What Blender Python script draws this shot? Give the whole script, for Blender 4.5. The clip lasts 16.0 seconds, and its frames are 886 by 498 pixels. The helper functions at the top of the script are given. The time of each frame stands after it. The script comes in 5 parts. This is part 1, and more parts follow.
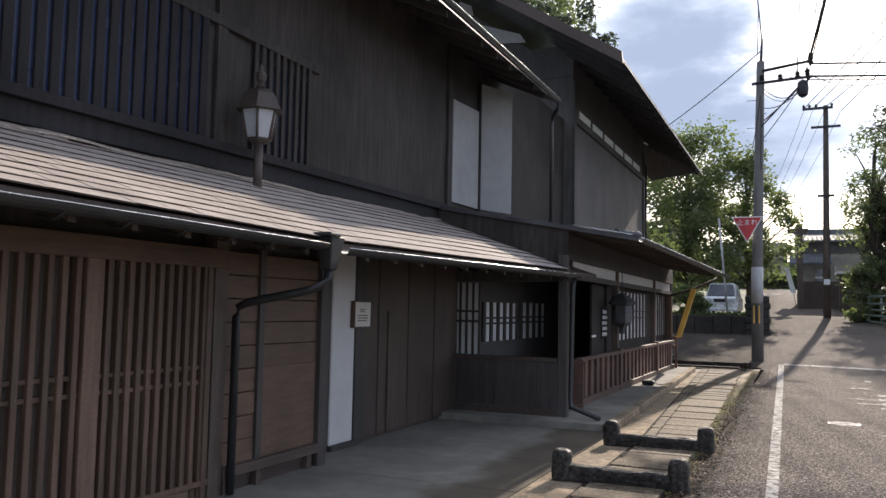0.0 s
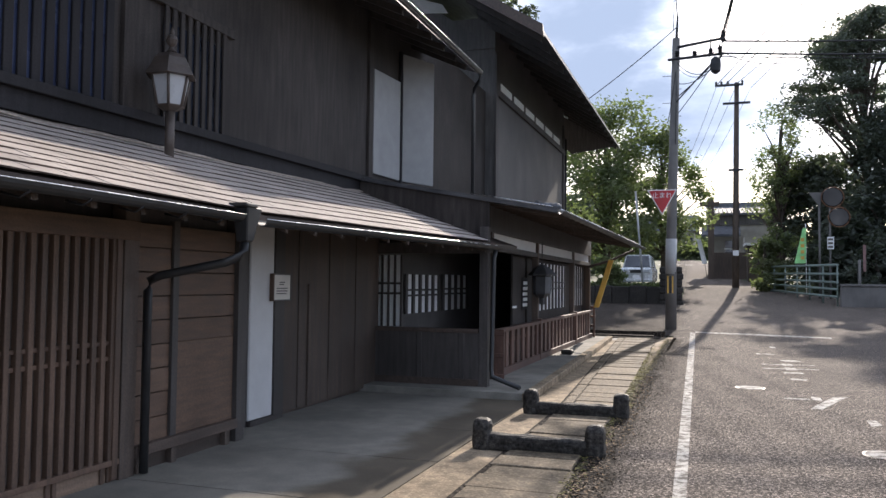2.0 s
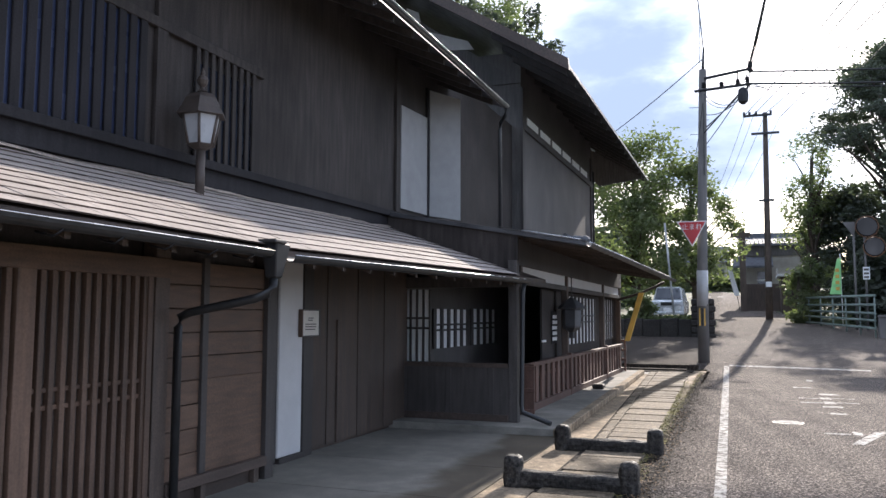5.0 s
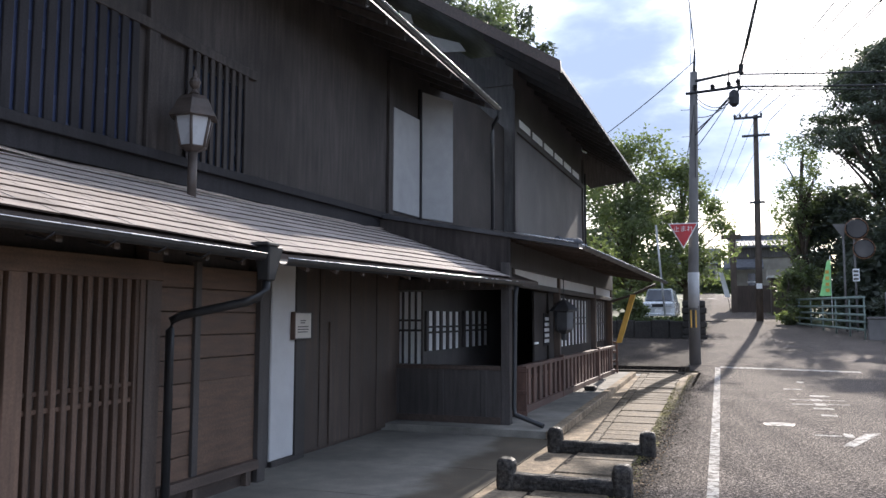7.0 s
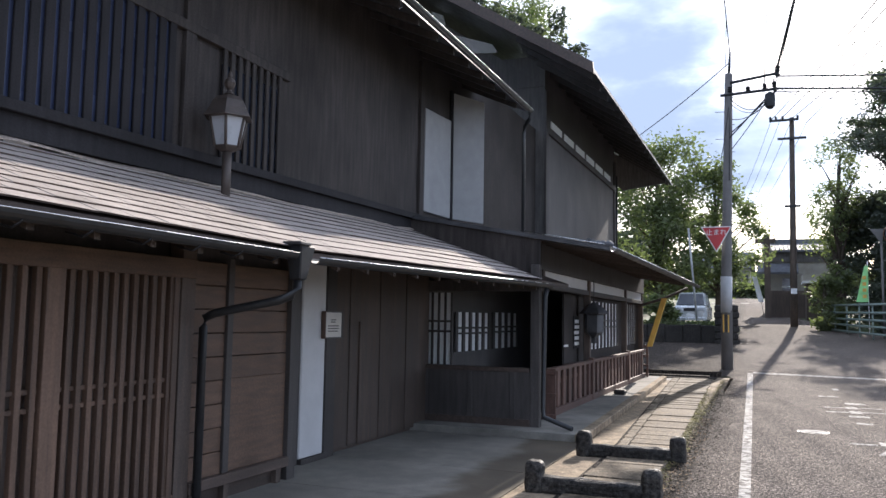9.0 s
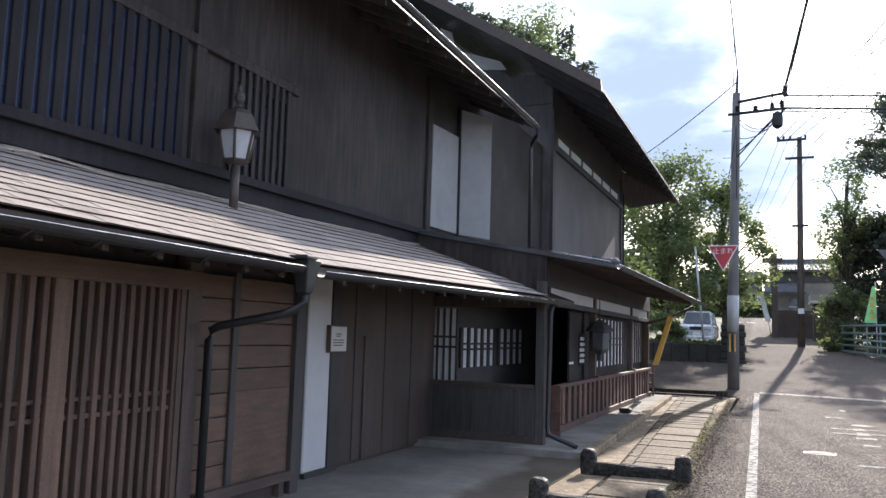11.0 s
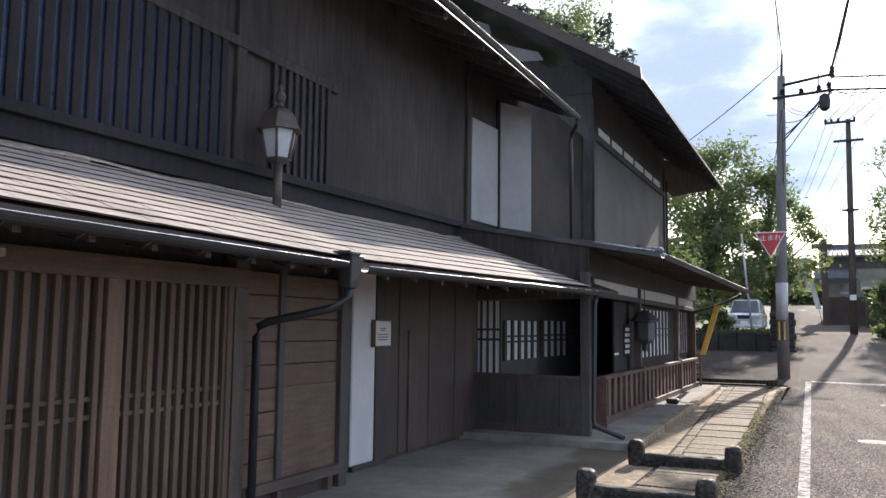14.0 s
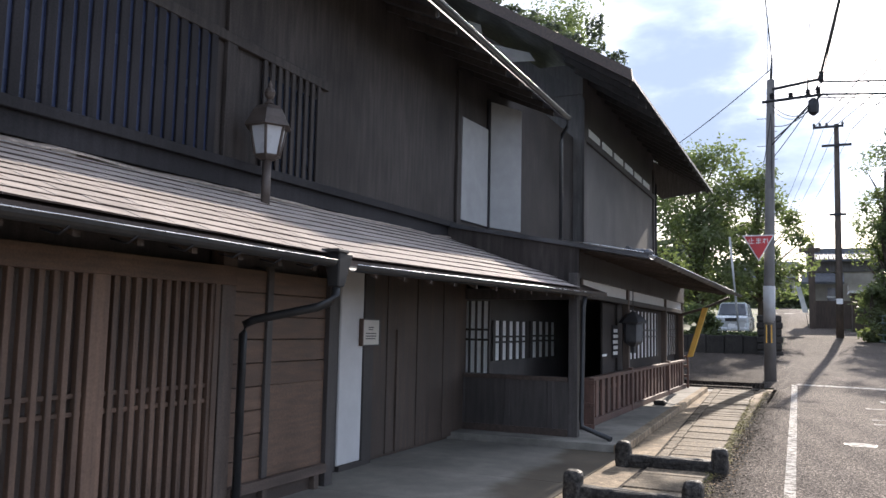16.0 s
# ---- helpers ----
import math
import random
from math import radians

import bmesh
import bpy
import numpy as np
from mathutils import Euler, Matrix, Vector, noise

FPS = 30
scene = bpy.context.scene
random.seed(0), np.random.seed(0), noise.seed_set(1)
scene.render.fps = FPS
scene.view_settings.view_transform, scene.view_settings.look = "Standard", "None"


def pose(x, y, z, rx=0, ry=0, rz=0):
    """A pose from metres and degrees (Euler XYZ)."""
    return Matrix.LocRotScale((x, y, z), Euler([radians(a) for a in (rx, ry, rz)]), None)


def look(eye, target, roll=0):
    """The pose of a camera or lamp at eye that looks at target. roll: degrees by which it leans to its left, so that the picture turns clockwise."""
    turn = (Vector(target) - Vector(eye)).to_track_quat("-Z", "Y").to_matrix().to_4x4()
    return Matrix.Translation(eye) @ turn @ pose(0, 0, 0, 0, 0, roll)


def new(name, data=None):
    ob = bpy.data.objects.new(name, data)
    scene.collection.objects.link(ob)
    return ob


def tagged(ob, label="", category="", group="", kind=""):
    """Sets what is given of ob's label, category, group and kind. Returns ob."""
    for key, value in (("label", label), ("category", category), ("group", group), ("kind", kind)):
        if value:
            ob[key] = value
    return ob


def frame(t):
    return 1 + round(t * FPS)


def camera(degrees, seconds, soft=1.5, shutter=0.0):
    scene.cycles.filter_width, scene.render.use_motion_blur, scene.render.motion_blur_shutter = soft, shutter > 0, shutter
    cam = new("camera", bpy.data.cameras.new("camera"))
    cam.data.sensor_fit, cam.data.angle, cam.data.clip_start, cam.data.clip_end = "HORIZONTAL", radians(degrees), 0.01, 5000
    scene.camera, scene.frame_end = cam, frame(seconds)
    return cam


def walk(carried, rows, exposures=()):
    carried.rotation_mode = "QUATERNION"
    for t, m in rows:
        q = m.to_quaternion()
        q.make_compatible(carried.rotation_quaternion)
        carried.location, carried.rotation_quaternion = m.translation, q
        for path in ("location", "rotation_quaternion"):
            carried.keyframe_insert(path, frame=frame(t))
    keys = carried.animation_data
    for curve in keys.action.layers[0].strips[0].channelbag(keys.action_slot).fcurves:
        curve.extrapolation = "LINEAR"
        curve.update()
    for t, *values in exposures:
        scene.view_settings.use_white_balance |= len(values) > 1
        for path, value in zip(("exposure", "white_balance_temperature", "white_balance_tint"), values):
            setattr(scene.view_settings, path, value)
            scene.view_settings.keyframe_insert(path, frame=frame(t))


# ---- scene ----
cam = camera(58.43, 16.0)
walk(cam, [
    (0.0, pose(0.029, -0.071, 1.597, 94.31, -1.07, 24.21)),
    (0.5, pose(0.039, -0.028, 1.590, 93.78, -0.30, 20.06)),
    (1.0, pose(0.037, -0.015, 1.587, 93.00, -0.53, 18.36)),
    (1.5, pose(0.036, -0.019, 1.584, 92.64, -0.65, 17.70)),
    (2.0, pose(0.029, -0.014, 1.586, 92.43, -0.60, 18.67)),
    (2.5, pose(0.020, -0.004, 1.582, 92.12, -0.75, 24.14)),
    (3.0, pose(0.018, 0.000, 1.584, 92.44, -0.81, 29.55)),
    (3.5, pose(0.017, 0.014, 1.584, 93.30, -0.56, 27.37)),
    (4.0, pose(0.023, 0.005, 1.585, 94.19, -0.28, 23.87)),
    (4.5, pose(0.022, 0.008, 1.586, 94.78, -0.21, 21.24)),
    (7.0, pose(0.001, 0.014, 1.600, 95.00, -0.11, 20.11)),
    (7.5, pose(0.003, 0.005, 1.602, 95.03, -0.41, 20.05)),
    (8.0, pose(0.002, 0.005, 1.599, 95.47, -0.42, 20.33)),
    (8.5, pose(0.003, 0.002, 1.599, 95.34, -0.34, 20.92)),
    (9.0, pose(-0.000, 0.000, 1.600, 95.05, -0.90, 22.20)),
    (9.5, pose(-0.002, -0.011, 1.602, 95.32, -1.34, 23.35)),
    (10.0, pose(-0.000, -0.009, 1.604, 96.12, -1.91, 22.70)),
    (12.5, pose(0.008, -0.017, 1.587, 96.16, -0.51, 23.55)),
    (13.0, pose(0.008, -0.023, 1.588, 95.75, -0.31, 24.98)),
    (13.5, pose(0.003, -0.017, 1.588, 95.68, -0.56, 25.68)),
    (14.0, pose(0.008, -0.029, 1.589, 95.66, -0.64, 25.69)),
    (14.5, pose(0.005, -0.016, 1.585, 95.42, -0.67, 25.39)),
    (15.0, pose(0.001, -0.005, 1.585, 95.45, -0.92, 25.40)),
    (15.5, pose(0.003, -0.009, 1.582, 95.67, -0.99, 25.16)),
    (16.0, pose(-0.003, 0.003, 1.583, 95.68, -1.16, 24.87)),
], exposures=[(t, e, k, 13.5) for t, e, k in (
    (0.0, 0.30, 5760), (0.5, 0.48, 5640), (1.5, 0.50, 5600), (2.5, 0.38, 5650), (3.0, 0.72, 5720), (3.5, 1.05, 5720), (4.0, 0.72, 5620), (4.5, 0.64, 5520), (7.0, 0.58, 5440),
    (9.0, 0.60, 5450), (10.0, 0.66, 5460), (12.5, 0.76, 5440), (13.0, 0.78, 5500), (14.5, 0.68, 5560), (16.0, 0.68, 5600))])

# ---- sky and sun ----
SUN_EL, SUN_AZ = radians(25.0), radians(4.5)      # azimuth from +Y towards +X
world = bpy.data.worlds.new("sky")
scene.world = world
world.use_nodes = True
wn, wl = world.node_tree.nodes, world.node_tree.links
wn.clear()
sky = wn.new("ShaderNodeTexSky")
sky.sky_type = "NISHITA"
sky.sun_disc = False
sky.sun_elevation, sky.sun_rotation = SUN_EL, SUN_AZ
sky.dust_density = 2.0
coord = wn.new("ShaderNodeTexCoord")
stretch = wn.new("ShaderNodeMapping")
stretch.inputs["Scale"].default_value = (1.6, 1.6, 4.0)
puff = wn.new("ShaderNodeTexNoise")
puff.inputs["Scale"].default_value, puff.inputs["Detail"].default_value, puff.inputs["Roughness"].default_value = 2.1, 7, 0.55
ramp = wn.new("ShaderNodeValToRGB")
ramp.color_ramp.elements[0].position, ramp.color_ramp.elements[1].position = 0.42, 0.58
shade = wn.new("ShaderNodeTexNoise")
shade.inputs["Scale"].default_value, shade.inputs["Detail"].default_value = 3.1, 5
tone = wn.new("ShaderNodeValToRGB")
tone.color_ramp.elements[0].color, tone.color_ramp.elements[0].position = (6.6, 7.0, 7.6, 1), 0.40
tone.color_ramp.elements[1].color, tone.color_ramp.elements[1].position = (13, 13, 13.2, 1), 0.62
mix = wn.new("ShaderNodeMix")
mix.data_type = "RGBA"
# a grey-blue cloud bank over the trees
bank_dir = wn.new("ShaderNodeVectorMath")
bank_dir.operation = "DOT_PRODUCT"
bank_dir.inputs[1].default_value = (-0.130, 0.958, 0.256)
bank_sum = wn.new("ShaderNodeMath")
bank_sum.operation = "MULTIPLY_ADD"
bank_sum.inputs[1].default_value = 0.07
bank = wn.new("ShaderNodeMapRange")
bank.interpolation_type = "SMOOTHSTEP"
bank.inputs["From Min"].default_value, bank.inputs["From Max"].default_value = 1.025, 1.043
bank_mix = wn.new("ShaderNodeMix")
bank_mix.data_type = "RGBA"
bank_mix.inputs[7].default_value = (4.2, 4.7, 5.5, 1)
bg = wn.new("ShaderNodeBackground")
bg.inputs["Strength"].default_value = 0.10
wout = wn.new("ShaderNodeOutputWorld")
wl.new(coord.outputs["Generated"], stretch.inputs["Vector"])
wl.new(stretch.outputs["Vector"], puff.inputs["Vector"])
wl.new(stretch.outputs["Vector"], shade.inputs["Vector"])
wl.new(puff.outputs["Fac"], ramp.inputs["Fac"])
wl.new(shade.outputs["Fac"], tone.inputs["Fac"])
wl.new(ramp.outputs["Color"], mix.inputs[0])
wl.new(sky.outputs["Color"], mix.inputs[6])
wl.new(tone.outputs["Color"], mix.inputs[7])
wl.new(coord.outputs["Generated"], bank_dir.inputs[0])
wl.new(puff.outputs["Fac"], bank_sum.inputs[0])
wl.new(bank_dir.outputs["Value"], bank_sum.inputs[2])
wl.new(bank_sum.outputs[0], bank.inputs["Value"])
wl.new(bank.outputs[0], bank_mix.inputs[0])
wl.new(mix.outputs[2], bank_mix.inputs[6])
wl.new(bank_mix.outputs[2], bg.inputs["Color"])
wl.new(bg.outputs[0], wout.inputs["Surface"])

lamp = bpy.data.lights.new("sun", "SUN")
lamp.energy, lamp.angle, lamp.color = 5.6, radians(0.6), (1.0, 0.825, 0.605)
sun = new("sun", lamp)
way = Vector((math.sin(SUN_AZ) * math.cos(SUN_EL), math.cos(SUN_AZ) * math.cos(SUN_EL), math.sin(SUN_EL)))
sun.matrix_world = look(way * 60, (0, 0, 0))


# ---- materials ----
def surface(name, color, rough=0.7, grain=(6, 6, 6), vary=0.25, bump=0.2, metal=0.0, fine=60.0, spec=0.5, island=0.0, obj=0.0, stain=0.25, tint=None):
    m = bpy.data.materials.new(name)
    m.use_nodes = True
    n, l = m.node_tree.nodes, m.node_tree.links
    b = n["Principled BSDF"]
    tc = n.new("ShaderNodeTexCoord")
    geo = n.new("ShaderNodeNewGeometry")
    mp = n.new("ShaderNodeMapping")
    mp.inputs["Scale"].default_value = grain
    l.new(geo.outputs["Position"], mp.inputs["Vector"])
    n1 = n.new("ShaderNodeTexNoise")
    n1.inputs["Scale"].default_value, n1.inputs["Detail"].default_value = 1.0, 6
    l.new(mp.outputs[0], n1.inputs["Vector"])
    n2 = n.new("ShaderNodeTexNoise")
    n2.inputs["Scale"].default_value, n2.inputs["Detail"].default_value = 0.9, 4
    l.new(geo.outputs["Position"], n2.inputs["Vector"])
    n3 = n.new("ShaderNodeTexNoise")
    n3.inputs["Scale"].default_value, n3.inputs["Detail"].default_value = fine, 3
    l.new(geo.outputs["Position"], n3.inputs["Vector"])

    def mapped(src, lo, hi):
        r = n.new("ShaderNodeMapRange")
        r.inputs["From Min"].default_value, r.inputs["From Max"].default_value = 0.3, 0.7
        r.inputs["To Min"].default_value, r.inputs["To Max"].default_value = lo, hi
        l.new(src, r.inputs["Value"])
        return r.outputs[0]

    def times(a, b2):
        q = n.new("ShaderNodeMath")
        q.operation = "MULTIPLY"
        l.new(a, q.inputs[0])
        l.new(b2, q.inputs[1])
        return q.outputs[0]
    f = times(mapped(n1.outputs["Fac"], 1 - vary, 1 + vary), mapped(n2.outputs["Fac"], 1 - stain, 1 + stain))
    f = times(f, mapped(n3.outputs["Fac"], 1 - vary * 0.5, 1 + vary * 0.5))
    if island:
        r = n.new("ShaderNodeMapRange")
        r.inputs["To Min"].default_value, r.inputs["To Max"].default_value = 1 - island, 1 + island
        l.new(geo.outputs["Random Per Island"], r.inputs["Value"])
        f = times(f, r.outputs[0])
    if obj:
        info = n.new("ShaderNodeObjectInfo")
        r = n.new("ShaderNodeMapRange")
        r.inputs["To Min"].default_value, r.inputs["To Max"].default_value = 1 - obj, 1 + obj
        l.new(info.outputs["Random"], r.inputs["Value"])
        f = times(f, r.outputs[0])
    base = None
    if tint:
        mixc = n.new("ShaderNodeMix")
        mixc.data_type = "RGBA"
        mixc.inputs[6].default_value, mixc.inputs[7].default_value = (*color, 1), (*tint, 1)
        l.new(mapped(n2.outputs["Fac"], 0, 1), mixc.inputs[0])
        base = mixc.outputs[2]
    v = n.new("ShaderNodeVectorMath")
    v.operation = "SCALE"
    v.inputs[0].default_value = color
    if base:
        l.new(base, v.inputs[0])
    l.new(f, v.inputs["Scale"])
    l.new(v.outputs[0], b.inputs["Base Color"])
    l.new(mapped(n1.outputs["Fac"], max(0.03, rough - 0.12), min(1, rough + 0.12)), b.inputs["Roughness"])
    b.inputs["Metallic"].default_value = metal
    b.inputs["Specular IOR Level"].default_value = spec
    if bump:
        bp = n.new("ShaderNodeBump")
        bp.inputs["Strength"].default_value, bp.inputs["Distance"].default_value = bump, 0.01
        l.new(times(n1.outputs["Fac"], n3.outputs["Fac"]), bp.inputs["Height"])
        l.new(bp.outputs[0], b.inputs["Normal"])
    return m


def leafy(name, color, color2, through_light=0.5):
    m = surface(name, color, 0.55, (0.5, 0.5, 0.5), 0.2, 0, island=0.35, stain=0.3, tint=color2)
    n, l = m.node_tree.nodes, m.node_tree.links
    b, out = n["Principled BSDF"], n["Material Output"]
    tr = n.new("ShaderNodeBsdfTranslucent")
    tr.inputs["Color"].default_value = (color[0] * 2.0, color[1] * 2.2, color[2] * 1.2, 1)
    mx = n.new("ShaderNodeMixShader")
    mx.inputs[0].default_value = through_light
    l.new(b.outputs[0], mx.inputs[1])
    l.new(tr.outputs[0], mx.inputs[2])
    l.new(mx.outputs[0], out.inputs["Surface"])
    return m


M_WOOD = surface("dark_wood", (0.084, 0.062, 0.049), 0.62, (18, 18, 1.4), 0.35, 0.35, obj=0.2)
M_WOODH = surface("dark_wood_lengthwise", (0.074, 0.053, 0.042), 0.62, (18, 1.2, 18), 0.35, 0.35, obj=0.2)
M_BROWN = surface("brown_wood", (0.116, 0.073, 0.050), 0.6, (22, 22, 1.5), 0.3, 0.3, obj=0.25)
M_BOARD = surface("brown_board", (0.125, 0.078, 0.052), 0.62, (3, 3, 24), 0.3, 0.3, obj=0.18)
M_UPPER = surface("black_stained_wall_boards", (0.055, 0.047, 0.043), 0.7, (16, 16, 1.6), 0.4, 0.35, spec=0.2, stain=0.3)
M_FENCE = surface("reddish_wood", (0.122, 0.070, 0.053), 0.6, (22, 22, 1.5), 0.3, 0.3, obj=0.2)
M_KICK = surface("pale_brown_board", (0.24, 0.165, 0.115), 0.6, (22, 1.5, 22), 0.3, 0.3)
M_ENDGRAIN = surface("pale_end_grain", (0.36, 0.30, 0.25), 0.7, (22, 22, 22), 0.35, 0.4)
M_BLACK = surface("charred_wood", (0.062, 0.054, 0.050), 0.6, (16, 16, 1.6), 0.35, 0.35, obj=0.15)
M_SHINGLE = surface("wooden_shingle", (0.41, 0.362, 0.325), 0.7, (14, 3, 14), 0.12, 0.15, obj=0.06, stain=0.10, spec=0.15)
M_SHINGLES = surface("wooden_shingles_far", (0.41, 0.362, 0.325), 0.7, (14, 3, 14), 0.12, 0.15, island=0.06, stain=0.10, spec=0.15)
# Dark wood greyed to carry the lens haze over the porch house.
M_HAZEWOOD = surface("haze_greyed_wood", (0.098, 0.090, 0.085), 0.65, (16, 16, 1.6), 0.35, 0.35, obj=0.12)
M_METAL = surface("black_gutter_metal", (0.034, 0.034, 0.035), 0.42, (8, 8, 8), 0.2, 0.05, metal=0.2)
M_ROOFMETAL = surface("dark_roof_metal", (0.10, 0.10, 0.106), 0.4, (5, 5, 5), 0.25, 0.1, metal=0.4)
M_LEAFPLASTER = surface("grey_white_plaster", (0.36, 0.355, 0.35), 0.85, (5, 5, 5), 0.08, 0.08, stain=0.1)
M_DARKBAR = surface("black_lattice_wood", (0.030, 0.028, 0.030), 0.7, (16, 16, 1.6), 0.3, 0.2, spec=0.15)
M_PLASTER = surface("white_plaster", (0.62, 0.61, 0.60), 0.85, (5, 5, 5), 0.05, 0.08, stain=0.05)
M_PAPER = surface("white_shoji_paper", (0.85, 0.85, 0.84), 0.9, (5, 5, 5), 0.04, 0.02, stain=0.03)
M_CONC = surface("grey_concrete", (0.25, 0.235, 0.205), 0.85, (5, 5, 5), 0.22, 0.2, stain=0.3, spec=0.2)
M_EDGE = surface("pale_concrete_edge", (0.30, 0.238, 0.165), 0.85, (7, 7, 7), 0.35, 0.35, stain=0.45, spec=0.08)
M_SLAB = surface("worn_stone_slab", (0.168, 0.136, 0.096), 0.78, (9, 9, 9), 0.45, 0.5, obj=0.18, stain=0.25, spec=0.08)
M_STONE = surface("blackened_stone", (0.036, 0.032, 0.028), 0.62, (26, 26, 26), 0.9, 1.0, stain=0.5, spec=0.28)
M_ASPHALT = surface("asphalt", (0.118, 0.100, 0.086), 0.9, (30, 30, 30), 0.8, 1.0, fine=90, stain=0.16, spec=0.04)
# Pale steel that stands in for sun glints on dark edges.
M_GLINT = surface("steel_glint", (0.62, 0.63, 0.65), 0.25, (6, 6, 6), 0.1, 0, metal=0.9)
M_EARTH = surface("earth_and_grass", (0.10, 0.095, 0.05), 0.95, (3, 3, 3), 0.4, 0.5, stain=0.4, tint=(0.06, 0.09, 0.03))
M_MOSS = surface("mossy_debris", (0.17, 0.15, 0.045), 0.95, (9, 9, 9), 0.5, 0.6, island=0.5, stain=0.3)
M_LITTER = surface("dry_leaf_litter", (0.20, 0.13, 0.07), 0.85, (9, 9, 9), 0.4, 0.2, island=0.6)
M_POLE = surface("grey_pole_concrete", (0.14, 0.132, 0.125), 0.75, (6, 6, 2), 0.15, 0.2)
M_WRAP = surface("pale_grey_wrap", (0.40, 0.40, 0.40), 0.6, (6, 6, 2), 0.12, 0.1)
M_LANTERN = surface("bronze_lantern_metal", (0.085, 0.068, 0.058), 0.5, (9, 9, 9), 0.2, 0.1, metal=0.2)
M_IRON = surface("black_iron", (0.03, 0.03, 0.033), 0.45, (9, 9, 9), 0.2, 0.1, metal=0.3)
M_WIRE = surface("black_cable", (0.02, 0.02, 0.02), 0.5, (5, 5, 5), 0.1, 0)
M_RED = surface("red_sign_paint", (0.52, 0.05, 0.055), 0.5, (5, 5, 5), 0.05, 0)
M_DULL = surface("faded_red_sign", (0.25, 0.15, 0.14), 0.7, (5, 5, 5), 0.1, 0)
M_WHITE = surface("white_paint", (0.80, 0.80, 0.80), 0.5, (5, 5, 5), 0.05, 0)
M_YELLOW = surface("yellow_painted_steel", (0.72, 0.44, 0.08), 0.5, (6, 6, 6), 0.12, 0.05)
M_GREENRAIL = surface("grey_green_rail_paint", (0.20, 0.25, 0.22), 0.5, (5, 5, 5), 0.12, 0.05)
M_BARK = surface("tree_bark", (0.09, 0.07, 0.055), 0.9, (9, 9, 3), 0.35, 0.7)
M_LEAF = leafy("green_leaves", (0.105, 0.125, 0.068), (0.165, 0.17, 0.10))
M_LEAFD = leafy("dark_leaves", (0.062, 0.074, 0.060), (0.10, 0.108, 0.085), 0.32)
# Darker, less translucent leaves: the shade among these trees put into colour.
M_LEAFSHADE = leafy("shade_darkened_leaves", (0.052, 0.062, 0.048), (0.075, 0.086, 0.066), 0.28)
M_SCREEN = surface("dim_screen_boards", (0.130, 0.104, 0.090), 0.5, (22, 22, 1.5), 0.25, 0.2, stain=0.3)
M_FLAG = surface("green_banner_cloth", (0.36, 0.74, 0.30), 0.8, (5, 5, 5), 0.1, 0.05)
M_TILE = surface("grey_roof_tile", (0.15, 0.155, 0.17), 0.75, (5, 5, 5), 0.2, 0.2, spec=0.1)
M_WALLFAR = surface("cream_wall", (0.36, 0.335, 0.29), 0.85, (3, 3, 3), 0.1, 0.1)
M_CAR = surface("silver_car_paint", (0.62, 0.64, 0.66), 0.25, (3, 3, 3), 0.03, 0, metal=0.4)
M_RUBBER = surface("black_rubber", (0.02, 0.02, 0.02), 0.7, (5, 5, 5), 0.1, 0.1)
M_DARKGLASS = surface("dark_window_glass", (0.03, 0.035, 0.05), 0.12, (3, 3, 3), 0.1, 0, spec=0.8)
# Blue base colour stands in for sky mirrored in the glass.
M_SKYPANE = surface("sky_tinted_window_glass", (0.045, 0.056, 0.108), 0.25, (3, 3, 3), 0.15, 0, spec=0.4)
M_FROST = surface("frosted_lamp_glass", (0.44, 0.45, 0.47), 0.35, (4, 4, 4), 0.05, 0)
M_MIRROR = surface("convex_mirror_face", (0.035, 0.034, 0.034), 0.1, (2, 2, 2), 0.02, 0, metal=1.0)
M_ORANGE = surface("orange_mirror_hood", (0.22, 0.11, 0.06), 0.5, (5, 5, 5), 0.1, 0)
M_SIGNBOARD = surface("pale_notice_board", (0.62, 0.58, 0.52), 0.6, (6, 6, 6), 0.06, 0.05)
M_INK = surface("grey_ink", (0.12, 0.11, 0.10), 0.7, (5, 5, 5), 0.1, 0)


def worn_paint():
    m = surface("worn_road_paint", (0.50, 0.475, 0.435), 0.8, (14, 14, 14), 0.2, 0.4, stain=0.15, spec=0.05)
    n, l = m.node_tree.nodes, m.node_tree.links
    b = n["Principled BSDF"]
    geo = n.new("ShaderNodeNewGeometry")
    chips = n.new("ShaderNodeTexNoise")
    chips.inputs["Scale"].default_value, chips.inputs["Detail"].default_value, chips.inputs["Roughness"].default_value = 9, 9, 0.75
    l.new(geo.outputs["Position"], chips.inputs["Vector"])
    gate = n.new("ShaderNodeMapRange")
    gate.inputs["From Min"].default_value, gate.inputs["From Max"].default_value = 0.46, 0.56
    l.new(chips.outputs["Fac"], gate.inputs["Value"])
    mixed = n.new("ShaderNodeMix")
    mixed.data_type = "RGBA"
    mixed.inputs[7].default_value = (0.14, 0.125, 0.11, 1)
    l.new(gate.outputs[0], mixed.inputs[0])
    l.new(b.inputs["Base Color"].links[0].from_socket, mixed.inputs[6])
    l.new(mixed.outputs[2], b.inputs["Base Color"])
    return m


M_PAINT = worn_paint()


